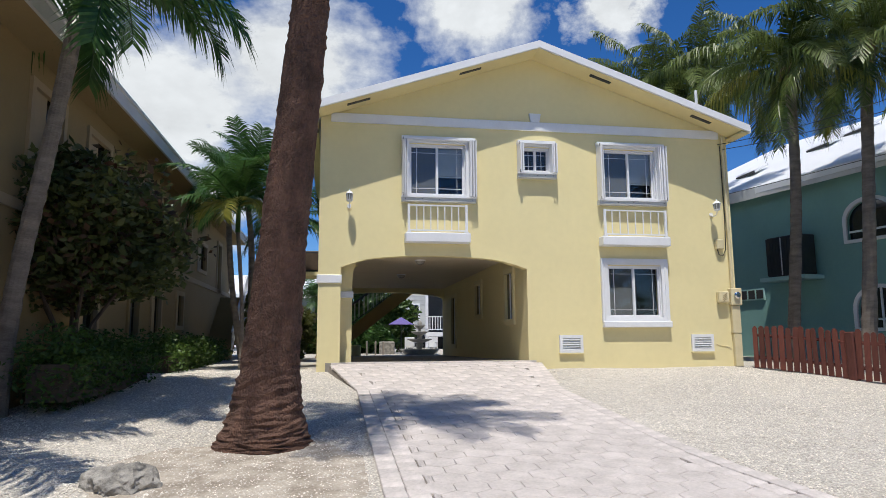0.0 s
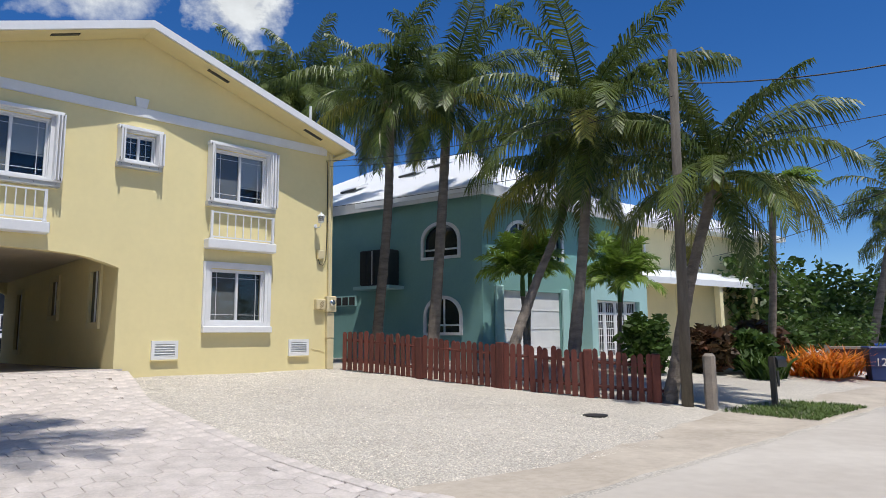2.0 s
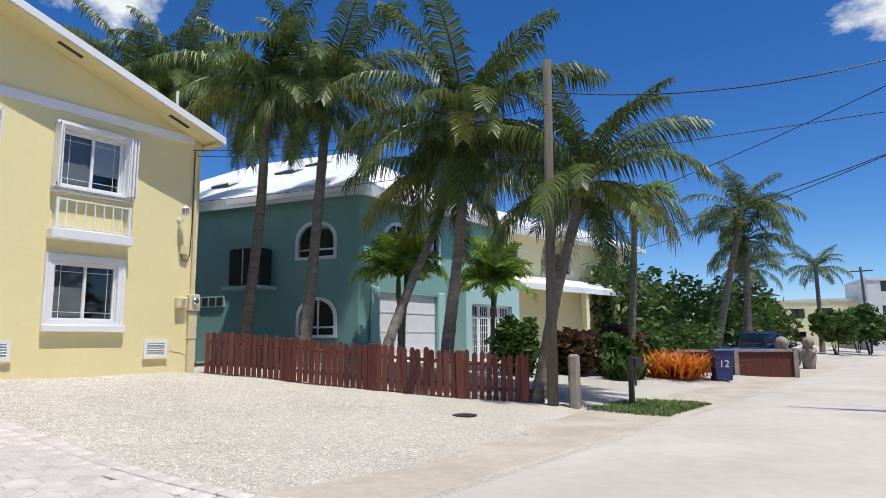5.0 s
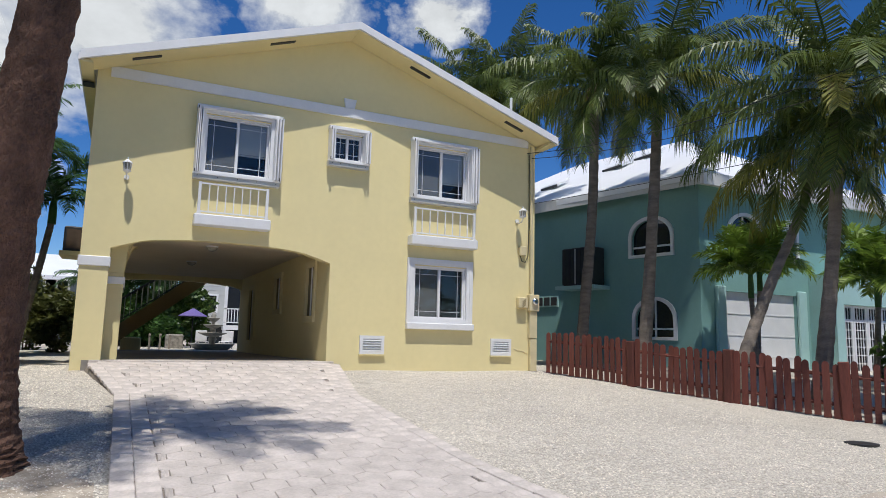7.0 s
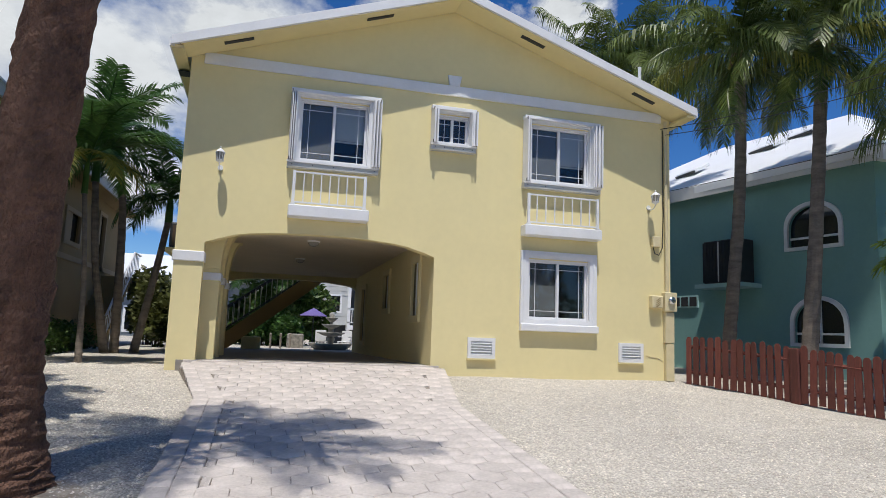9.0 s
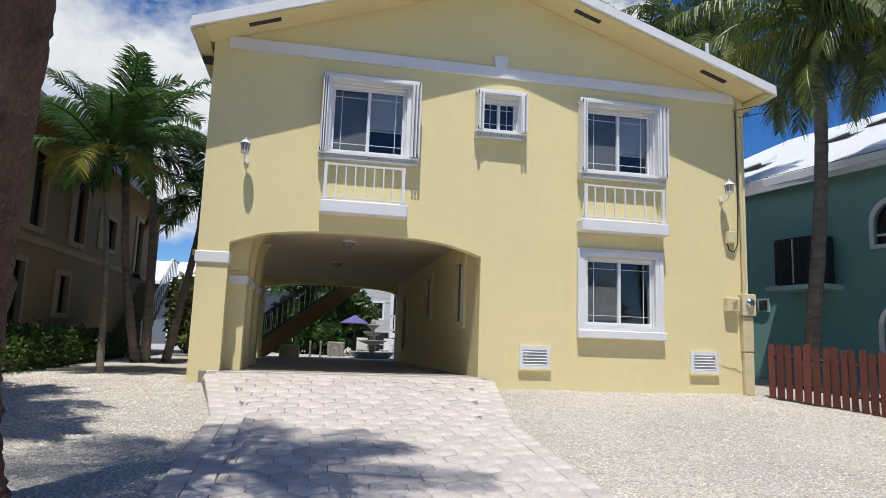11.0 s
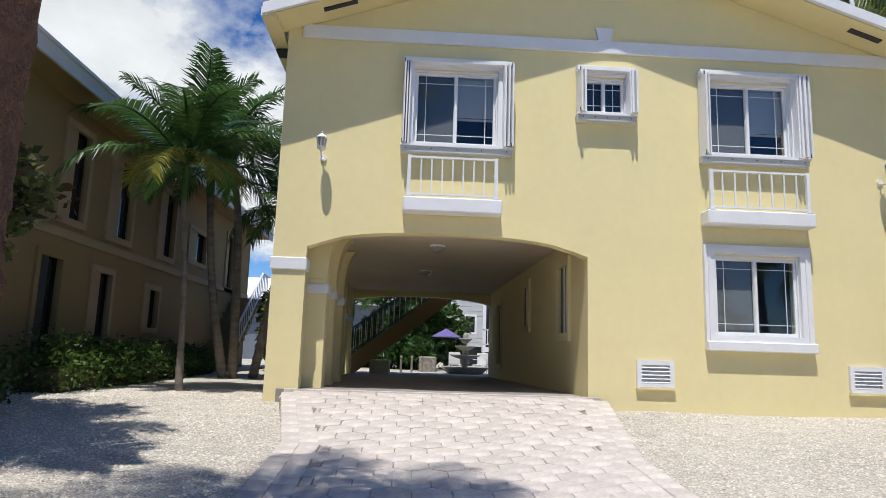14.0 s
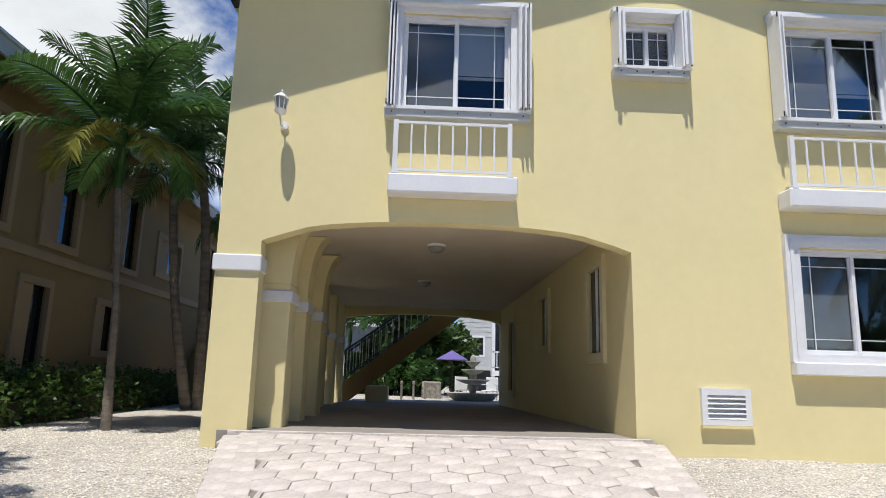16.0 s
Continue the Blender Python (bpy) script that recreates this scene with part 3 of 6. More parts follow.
def wall_lantern(x, z):
    """A white carriage lamp on a scrolled arm."""
    t = thing("wall_lantern", pose(x, 0, z) @ Matrix.Diagonal((0.92, 1.3, 1.0, 1)), "white carriage lantern on a scrolled wall bracket", "wall lamp", "lanterns on the front wall")
    part("backplate", lathe(bmesh.new(), [(0.05, -0.01), (0.05, 0.012)], 14), WHITE, t).matrix_local = pose(0, -0.01, -0.13, 90, 0, 0)
    part("arm", tube(bmesh.new(), [(0, -0.01, -0.13), (0, -0.06, -0.19), (0, -0.16, -0.19), (0, -0.21, -0.12), (0, -0.21, -0.08)], 0.012, 7), WHITE, t)
    part("base", lathe(bmesh.new(), [(0.02, -0.10), (0.07, -0.07), (0.075, -0.05)], 8, (0, -0.21, 0)), WHITE, t)
    part("glass", lathe(bmesh.new(), [(0.055, -0.05), (0.075, 0.08)], 8, (0, -0.21, 0)), mat_frost, t)
    for k in range(8):
        a = k * math.tau / 8
        c, s = math.cos(a), math.sin(a)
        part("bar", tube(bmesh.new(), [(0.06 * c, -0.21 + 0.06 * s, -0.05), (0.08 * c, -0.21 + 0.08 * s, 0.08)], 0.007, 4), WHITE, t)
    part("roof", lathe(bmesh.new(), [(0.095, 0.08), (0.085, 0.10), (0.04, 0.14), (0.012, 0.16), (0.016, 0.175), (0.004, 0.20)], 8, (0, -0.21, 0)), WHITE, t)


mat_frost = mat("lantern_glass", (0.36, 0.35, 0.31), 0.2, 0.2)
wall_lantern(0.76, 3.50)
wall_lantern(9.36, 3.52)

# electrics at the corner
t = thing("electric_meter", pose(9.80, -0.05, 1.42), "cream painted electric meter box with a glass dial", "meter")
part("box", box(bmesh.new(), -0.14, 0.14, -0.10, 0.05, -0.20, 0.20, bevel=0.015), CONDUIT, t)
part("dial", lathe(bmesh.new(), [(0.08, 0), (0.08, 0.04), (0.05, 0.07)], 18), CHROME, t).matrix_local = pose(0.0, -0.10, 0.03, 90, 0, 0)
part("conduit", tube(bmesh.new(), [(-0.04, -0.01, 0.2), (-0.06, -0.01, 3.88)], 0.035, 10), CONDUIT, t)
part("lower_duct", box(bmesh.new(), -0.11, 0.10, -0.06, 0.045, -0.85, -0.21, bevel=0.01), CONDUIT, t)
part("lower_duct", box(bmesh.new(), -0.09, 0.10, -0.05, 0.045, -1.62, -0.86, bevel=0.01), CONDUIT, t)
t = thing("junction_box", pose(9.50, -0.01, 1.40), "cream plastic junction box on the wall", "junction box")
part("box", box(bmesh.new(), -0.14, 0.12, -0.14, 0.01, -0.12, 0.14, bevel=0.02), CONDUIT, t)
for k in range(4):
    part("slot", box(bmesh.new(), -0.06, 0.06, -0.146, -0.139, -0.006, 0.006, Matrix.Translation((0, 0, -0.06 + 0.04 * k)) @ Matrix.Rotation(-0.6, 4, 'Y')), SHADE_TAN, t)
t = thing("junction_box", pose(9.50, -0.01, 2.66), "small cream cable box with a hanging loop", "junction box")
part("box", box(bmesh.new(), -0.09, 0.09, -0.10, 0.01, -0.11, 0.12, bevel=0.015), CONDUIT, t)
part("cable", tube(bmesh.new(), [(-0.05, -0.03, -0.11), (-0.02, -0.04, -0.24), (0.08, -0.04, -0.27), (0.17, -0.03, -0.1), (0.2, -0.02, 0.6), (0.19, -0.02, 2.45)], 0.011, 6), CABLE, t)


def dome_lamp(x, y):
    t = thing("ceiling_lamp", pose(x, y, 2.46), "round dome lamp on the carport ceiling", "ceiling lamp", "carport lamps")
    part("base", lathe(bmesh.new(), [(0.13, -0.03), (0.14, 0.0)], 20), WHITE, t)
    part("bowl", lathe(bmesh.new(), [(0.03, -0.12), (0.08, -0.10), (0.115, -0.06), (0.12, -0.03)], 20), mat_frost, t)


dome_lamp(2.60, 2.1)
dome_lamp(2.5, 5.8)
for (a, b, c, d) in INNER:
    w = part("window", plate(bmesh.new(), rect(a - 0.12, b + 0.12, c - 0.14, d + 0.14), [rect(a, b, c, d)], SIDE @ Matrix.Translation((0, 0, -0.05)), 0.06), CREAM, house)
    part("pane", box(bmesh.new(), 4.770, 4.778, a, b, c, d), CARGLASS, w)
    # the backing's colour paints in the darkness behind the pane
    part("backing", box(bmesh.new(), 5.0, 5.02, a - 0.2, b + 0.2, c - 0.2, d + 0.2), ROOM_DARK, w)
    part("bar", box(bmesh.new(), 4.745, 4.768, (a + b) / 2 - 0.02, (a + b) / 2 + 0.02, c, d), WHITE, w)


# ---- palms and plants ----
def frond_mesh(name, length, up, droop, material, n=44, leaf=0.75, hang=0.55, seed=1, plume=0.0, width=0.036):
    """A feather leaf along +x: a bending midrib with leaflets on both sides. up: first angle; droop: how far it bends down."""
    rnd = random.Random(seed)
    bm = bmesh.new()
    pts, p, steps = [], Vector((0, 0, 0)), 16
    for i in range(steps + 1):
        pts.append(p.copy())
        a = up - droop * (i / steps) ** 1.3
        p += Vector((math.cos(a), 0, math.sin(a))) * length / steps
    tube(bm, pts, [0.028 * (1 - i / steps) ** 0.8 + 0.004 for i in range(steps + 1)], 4, False)
    for i in range(n):
        s = 0.16 + 0.84 * (i + 0.5) / n
        k = min(int(s * steps), steps - 1)
        base = pts[k].lerp(pts[k + 1], s * steps - k)
        tan = (pts[k + 1] - pts[k]).normalized()
        nor = Vector((-tan.z, 0, tan.x))
        ln = leaf * (0.35 + 0.65 * math.sin(math.pi * min(1, 0.12 + s * 0.86)) ** 0.7) * rnd.uniform(0.85, 1.1)
        for sd in (-1, 1):
            ang = plume * rnd.uniform(-1, 1)
            out = (Vector((0, sd, 0)) * math.cos(ang) + nor * (0.25 + math.sin(ang)) + tan * (0.45 + 0.5 * s)).normalized()
            w = width * rnd.uniform(0.8, 1.15)
            h = hang * rnd.uniform(0.6, 1.35)
            m1 = base + out * ln * 0.5 + Vector((0, 0, -h * ln * 0.16))
            m2 = base + out * ln * (0.96 - 0.2 * h) + Vector((0, 0, -h * ln * 0.72))
            side = tan * w
            v = [bm.verts.new(q) for q in (base - side * 0.35, base + side * 0.35, m1 + side * 0.5, m1 - side * 0.5, m2)]
            bm.faces.new((v[0], v[1], v[2], v[3])), bm.faces.new((v[3], v[2], v[4]))
    return mesh_of(name, bm, material)


def kinds(material, dry, L, leaf, hang, n, plume=0.0, width=0.036):
    return [frond_mesh("frond", L, 1.25, 0.9, material, n, leaf, hang, 1, plume, width), frond_mesh("frond", L, 0.9, 1.35, material, n, leaf, hang, 2, plume, width),
            frond_mesh("frond", L, 0.5, 1.5, material, n, leaf, hang + 0.1, 3, plume, width), frond_mesh("frond", L * 0.96, 0.05, 1.35, dry, n, leaf, hang + 0.2, 4, plume, width),
            frond_mesh("frond", L * 0.8, -0.5, 0.95, dry, n, leaf * 0.9, hang + 0.2, 5, plume, width)]


COCO = kinds(FROND, FRONDY, 3.15, 0.80, 1.0, 56, 0.14, 0.047)
COCO.append(frond_mesh("frond", 3.05, 0.12, 1.45, FROND, 56, 0.80, 1.15, 15, 0.14, 0.047))
COCO[4] = frond_mesh("frond", 2.6, -0.75, 0.75, FROND, 44, 0.66, 1.1, 5, 0.13, 0.052)
LIME = leaf_mat("lime_green_frond", (0.23, 0.33, 0.05), (0.11, 0.19, 0.03), trans=0.42)
COCO_SMALL = kinds(LIME, LIME, 1.15, 0.42, 0.35, 36, 0.45, 0.05)
ARECA = kinds(FRONDD, FRONDY, 1.95, 0.60, 0.42, 62, 0.14, 0.033)
ARECA[3] = frond_mesh("frond", 1.15, 0.35, 1.9, FRONDY, 34, 0.5, 0.5, 14, 0.15, 0.042)
ARECA_G = kinds(FRONDD, FRONDD, 1.9, 0.66, 0.5, 46, 0.2, 0.044)
WASH = kinds(FROND, DEAD, 2.1, 0.62, 0.35, 30, 0.12, 0.04)
FAR = kinds(FROND, FROND, 2.7, 0.8, 0.8, 30, 0.1, 0.06)
FAR.append(FAR[3])


def palm(pts, radii, fronds, count, label, seed, bark=None, nuts=False, rough=0.03, rings_n=44, ridge=0.05, group="", spans=(0, 1, 1, 2, 2, 2, 3), scale=1.0, sides=14, shaft=False):
    """A palm: ringed, tapering trunk along the points and a crown of feather leaves."""
    rnd = random.Random(seed)
    base = Vector(pts[0])
    t = thing("palm_tree", Matrix.Translation(base), label, "palm tree", group)
    pts = [Vector(p) - base for p in pts]
    bm = bmesh.new()
    rings, n = [], rings_n
    for i in range(n + 1):
        s = i / n * (len(pts) - 1)
        k = min(int(s), len(pts) - 2)
        u = s - k
        a, b, c, d = pts[max(k - 1, 0)], pts[k], pts[k + 1], pts[min(k + 2, len(pts) - 1)]
        p = 0.5 * (2 * b + (c - a) * u + (2 * a - 5 * b + 4 * c - d) * u * u + (3 * b - a - 3 * c + d) * u ** 3)
        r = radii[k] * (1 - u) + radii[k + 1] * u
        r *= 1 + (ridge if i % 2 else -0.4 * ridge)
        rings.append([bm.verts.new(p + Vector((math.cos(q * math.tau / sides), math.sin(q * math.tau / sides), 0)) * r * (1 + rnd.uniform(-rough, rough) + (0.10 * noise.noise(Vector((p.z * 2.6, q * 0.9, seed))) + 0.05 * noise.noise(Vector((p.z * 9, q * 2.1, seed))) if ridge < 0.02 else 0))) for q in range(sides)])
    for q, w in zip(rings, rings[1:]):
        for k in range(sides):
            bm.faces.new((q[k], q[(k + 1) % sides], w[(k + 1) % sides], w[k]))
    bm.faces.new(rings[-1])
    part("trunk", bm, bark or BARK, t, smooth=False)
    top = pts[-1]
    if shaft:
        part("crownshaft", tube(bmesh.new(), [top - Vector((0, 0, 0.1)), top + Vector((0, 0, 0.35)), top + Vector((0, 0, 0.7))], [radii[-1] * 1.3, radii[-1] * 1.2, radii[-1] * 0.6], 10), FRONDD, t, "smooth green crownshaft")
        top = top + Vector((0, 0, 0.6))
    for i in range(count):
        kind = spans[int(i * len(spans) / count)]
        f = new("frond", fronds[kind])
        f.parent = t
        f.matrix_local = Matrix.Translation(top + Vector((0, 0, rnd.uniform(-0.12, 0.1)))) @ Euler((rnd.uniform(-0.35, 0.35), rnd.uniform(-0.16, 0.16), i * 2.39996 + rnd.uniform(-0.3, 0.3))).to_matrix().to_4x4() @ Matrix.Scale(scale * rnd.uniform(0.85, 1.12), 4)
    if nuts:
        part("crown_fibre", tube(bmesh.new(), [top + Vector((0, 0, -0.55)), top + Vector((0, 0, -0.2)), top + Vector((0, 0, 0.2))], [radii[-1] * 1.05, radii[-1] * 1.9, radii[-1] * 0.8], 9), DEAD, t, "brown fibrous frond bases")
        for i in range(7):
            a = i * 0.9
            bm = bmesh.new()
            bmesh.ops.create_icosphere(bm, subdivisions=1, radius=0.12, matrix=Matrix.Translation(top + Vector((0.2 * math.cos(a), 0.2 * math.sin(a), -0.2 - 0.05 * (i % 2)))) @ Matrix.Diagonal((1, 1, 1.25, 1)))
            part("coconut", bm, FRONDY, t)
    return t


FULL = (0, 0, 1, 1, 1, 2, 2, 2, 5, 5, 5, 3, 4, 4)
palm([(-0.34, -6.12, -0.88), (-0.32, -6.15, -0.58), (-0.27, -6.22, 0.15), (-0.18, -6.33, 1.3), (-0.07, -6.43, 2.5), (0.05, -6.55, 3.74), (0.13, -6.65, 4.55), (0.30, -7.3, 6.4), (0.40, -8.1, 8.0)], [0.62, 0.49, 0.335, 0.285, 0.26, 0.235, 0.22, 0.20, 0.19],
     WASH, 22, "tall palm with a thick flared reddish-brown fibrous trunk", 3, BARKBIG, rough=0.045, rings_n=150, ridge=0.012, spans=(0, 1, 1, 2, 2, 2, 2, 2, 3, 4), scale=1.1, sides=22)
palm([(-4.08, -4.17, -0.6), (-3.98, -4.3, 0.4), (-3.8, -4.46, 1.51), (-3.55, -4.66, 2.58), (-3.33, -4.83, 3.58), (-3.05, -5.05, 5.05)], [0.16, 0.13, 0.12, 0.11, 0.10, 0.11],
     ARECA_G, 20, "slim leaning palm with a smooth grey trunk beside the shrub", 5, shaft=True, scale=1.32, spans=(0, 1, 2, 2, 3, 3, 4))
palm([(-5.2, -8.4, -0.9), (-5.0, -8.4, 2.0), (-4.8, -8.3, 5.2)], [0.17, 0.13, 0.12], ARECA_G, 13, "slim palm with arching fronds at the yard edge", 6, shaft=True, scale=1.45, spans=(0, 1, 2, 2, 2, 3))
palm([(-1.62, 1.75, -0.25), (-1.64, 1.72, 0.7), (-1.67, 1.70, 1.51), (-1.80, 1.65, 3.1)], [0.075, 0.05, 0.044, 0.046], ARECA, 19,
     "young palm with a thin ringed trunk and arching fronds", 8, shaft=True, spans=(0, 0, 1, 1, 1, 2, 2, 3, 3), scale=1.05)
for i, (p, s) in enumerate((([(-2.21, 6.64, -0.3), (-2.56, 6.31, 2.0), (-2.7, 6.0, 4.2)], 0.9), ([(-2.0, 6.64, -0.3), (-2.02, 6.2, 3.2), (-2.2, 5.9, 4.9)], 1.0), ([(-1.6, 6.9, -0.3), (-1.2, 6.8, 2.0), (-1.0, 6.8, 3.4)], 0.9))):
    palm(p, [0.12, 0.09, 0.08], ARECA_G, 15, "clustered slender palm behind the gravel strip", 20 + i, group="palm cluster by the side wall", shaft=True, spans=(0, 1, 2, 2, 3), scale=s)

ROW = "coconut palms behind the picket fence"
palm([(12.80, 2.0, -0.3), (12.75, 1.8, 0.9), (12.85, 1.5, 4.0), (12.90, 1.43, 6.3), (12.87, 1.42, 7.9)], [0.20, 0.16, 0.14, 0.13, 0.14], COCO, 28, "tall grey-trunked coconut palm behind the picket fence", 31, nuts=True, group=ROW, spans=FULL, scale=1.05)
palm([(13.38, 0.1, -0.3), (13.43, 0.05, 0.5), (13.65, 0.0, 3.0), (13.88, 0.0, 5.6), (14.05, 0.0, 8.0)], [0.24, 0.18, 0.15, 0.14, 0.15], COCO, 29, "tall grey-trunked coconut palm behind the picket fence", 32, nuts=True, group=ROW, spans=FULL, scale=1.08)
palm([(12.85, -5.15, -0.75), (12.98, -5.24, 0.4), (13.38, -5.24, 2.35), (13.68, -5.24, 4.2), (13.78, -5.24, 5.85)], [0.21, 0.15, 0.12, 0.11, 0.125], COCO, 31, "coconut palm with a wide crown behind the picket fence", 33, nuts=True, group=ROW, spans=FULL, scale=1.08)
palm([(11.72, -4.15, -0.6), (12.22, -4.16, 0.55), (13.0, -4.16, 1.88), (13.9, -4.16, 3.25), (14.8, -4.16, 4.9)], [0.17, 0.13, 0.11, 0.10, 0.115], COCO, 18, "leaning coconut palm behind the picket fence", 34, group=ROW, spans=(1, 2, 2, 3, 3, 4), scale=1.0)
palm([(13.25, -7.3, -0.9), (13.42, -7.4, -0.2), (13.75, -7.6, 1.4), (14.10, -7.78, 2.6), (14.62, -8.0, 4.0)], [0.19, 0.14, 0.12, 0.115, 0.14], COCO, 29, "leaning coconut palm at the end of the fence", 35, nuts=True, group=ROW, spans=FULL, scale=0.98)
palm([(11.9, 7.1, -0.3), (11.85, 7.15, 4.5), (11.8, 7.17, 9.0)], [0.2, 0.15, 0.13], COCO, 26, "tall coconut palm behind the yellow house", 36, spans=FULL, scale=1.1)
palm([(13.3, 6.4, -0.3), (13.2, 6.4, 4.5), (13.0, 6.2, 9.4)], [0.2, 0.15, 0.13], COCO, 26, "tall coconut palm behind the yellow house", 37, spans=FULL, scale=1.05)
for i, (x, y, h, lx) in enumerate(((15.75, -1.5, 1.85, -0.1), (16.3, -1.1, 2.1, 0.2), (18.6, -2.9, 1.7, 0.1), (19.3, -2.4, 2.2, 0.4))):
    palm([(x, y, -0.25), (x + lx * 0.4, y, h * 0.5), (x + lx, y, h)], [0.09, 0.06, 0.06], COCO_SMALL, 22, "short feathery palm in front of the garage", 40 + i, group="small palms by the garage", shaft=True, spans=(0, 1, 1, 2, 2), scale=1.25)
palm([(23.0, -5.68, -0.6), (22.8, -6.0, 2.0), (22.7, -6.2, 4.6)], [0.14, 0.11, 0.1], COCO_SMALL, 22, "fluffy foxtail palm in a planting bed", 50, scale=1.3, shaft=True, spans=(1, 1, 2, 2, 3))
palm([(42.9, -3.5, -0.5), (43.1, -4.5, 4.0), (43.45, -5.4, 8.2)], [0.26, 0.2, 0.18], FAR, 24, "tall coconut palm along the street", 51, spans=FULL, scale=1.35)
palm([(44.5, -5.1, -0.5), (44.5, -5.2, 4.0), (44.6, -5.3, 6.6)], [0.24, 0.18, 0.16], FAR, 18, "tall coconut palm along the street", 52, spans=FULL, scale=1.2)
for i, (x, y, h) in enumerate(((52, -18.5, 8.5), (44, -20, 6.5), (62, -18, 6.5), (30, -20.5, 5.0), (56, -3, 6), (70, -6, 7))):
    palm([(x, y, -1.0), (x + 0.2, y, h * 0.5), (x + 0.1, y, h)], [0.25, 0.18, 0.16], FAR, 20, "palm along the far side of the street", 60 + i, spans=FULL, scale=1.1)


def leaves(bm, rnd, centre, radii, n, size, core=True, flat=0.0):
    """n small pointed leaves through an uneven, lumpy body."""
    centre = Vector(centre)
    for _ in range(n):
        d = Vector((rnd.gauss(0, 1), rnd.gauss(0, 1), rnd.gauss(0, 1))).normalized()
        lump = 0.78 + 0.42 * noise.noise(Vector(d) * 2.2 + centre)
        r = (rnd.random() ** 0.28) * lump
        p = centre + Vector((d.x * radii[0], d.y * radii[1], d.z * radii[2])) * r
        a = Vector((rnd.gauss(0, 1), rnd.gauss(0, 1), rnd.gauss(0, 0.6) - 0.2)).normalized()
        b = a.cross(Vector((rnd.gauss(0, 1), rnd.gauss(0, 1), rnd.gauss(0, 1)))).normalized()
        s = size * rnd.uniform(0.6, 1.3)
        v = [bm.verts.new(q) for q in (p - a * s * 0.5, p + b * s * 0.24, p + a * s * 0.5, p - b * s * 0.24)]
        bm.faces.new(v)
    return bm


def bush(name, x, y, z, radii, n, size, material, label, category, seed, stem=0.0, group="", extra=None):
    """A shrub or small tree: forked stems and a crown of many leaves."""
    rnd = random.Random(seed)
    t = thing(name, pose(x, y, z), label, category, group)
    top = stem + radii[2]
    for k in range(5):
        a = k * 1.3 + rnd.random()
        q = Vector((math.cos(a) * radii[0] * 0.6, math.sin(a) * radii[1] * 0.6, top + radii[2] * rnd.uniform(-0.2, 0.5)))
        part("stem", tube(bmesh.new(), [(0.05 * math.cos(a), 0.05 * math.sin(a), -0.15), (q.x * 0.25, q.y * 0.25, top * 0.45), q], [0.05 if stem else 0.025, 0.035 if stem else 0.02, 0.008], 6), TWIG, t)
    bm = bmesh.new()
    leaves(bm, rnd, (0, 0, top), radii, int(n * 0.6), size)
    for k in range(8):
        d = Vector((rnd.gauss(0, 1), rnd.gauss(0, 1), rnd.gauss(0, 0.7))).normalized()
        leaves(bm, rnd, (d.x * radii[0] * 0.7, d.y * radii[1] * 0.7, top + d.z * radii[2] * 0.7), [r * 0.42 for r in radii], int(n * 0.05), size)
    part("crown", bm, material, t)
    if extra:
        part("tinted_leaves", leaves(bmesh.new(), rnd, (0, 0, top + 0.05), [r * 1.05 for r in radii], n // 6, size), extra, t, "reddish young leaves")
    return t


bush("tree", -3.75, -2.6, -0.45, (1.85, 1.8, 1.55), 13000, 0.17, LEAFD, "dense small tree with dark leaves and reddish tips", "tree", 7, 1.1, extra=LEAFR)


def hedge(x0, x1, y0, y1, h, seed):
    rnd = random.Random(seed)
    t = thing("hedge", pose((x0 + x1) / 2, (y0 + y1) / 2, -0.35), "clipped low green hedge along the neighbour's wall", "hedge", "hedges by the wall")
    w, l = (x1 - x0) / 2, (y1 - y0) / 2
    part("core", box(bmesh.new(), -w * 0.5, w * 0.5, -l * 0.9, l * 0.9, 0, h * 0.6), TWIG, t)
    bm = bmesh.new()
    for k in range(int(l * 2 / 0.4)):
        yy = -l + 0.2 + 0.4 * k
        leaves(bm, rnd, (rnd.uniform(-0.05, 0.05), yy, h * 0.52), (w * 1.5, 0.5, h * 0.8), 900, 0.085)
    part("foliage", bm, LEAF, t)


hedge(-3.7, -2.7, 0.3, 4.6, 0.85, 1)
hedge(-3.9, -2.85, -4.6, -0.2, 0.85, 2)
hedge(-3.9, -3.0, 5.2, 9.5, 0.8, 3)

# ---- neighbouring house, its shade put into the wall and trim colours ----
nb = thing("neighbour_house", pose(-4.2, 0, 0), "two-storey stucco house in shade-darkened tan with a deep eave and tall windows", "house")
NSIDE = Matrix(((0, 0, -1, 0), (1, 0, 0, 0), (0, 1, 0, 0), (0, 0, 0, 1)))          # u to y, v to z, depth to -x
NW = [(2.28, 3.2, 2.75, 4.5), (4.2, 5.35, 2.75, 4.5), (7.0, 8.1, 2.75, 4.45), (9.3, 10.9, 2.95, 3.9), (13.2, 14.1, 2.5, 4.4), (3.8, 4.7, -0.1, 2.0), (1.85, 2.65, -0.3, 2.05), (6.5, 7.4, 0.9, 1.9),
      (-1.2, 0.0, 2.75, 4.45), (-3.6, -2.4, 2.75, 4.45), (-1.4, -0.2, 0.15, 1.85)]
part("wall", plate(bmesh.new(), rect(-6.2, 16.5, -0.6, 4.9), [rect(*w) for w in NW], NSIDE, 0.22), SHADE_TAN, nb, "stucco side wall in tan darkened for its shade")
part("wall", box(bmesh.new(), -10, 0, -6.3, -6.1, -0.9, 4.9), SHADE_TAN, nb)
part("wall", box(bmesh.new(), -10, 0, 16.4, 16.6, -0.6, 4.9), SHADE_TAN, nb)
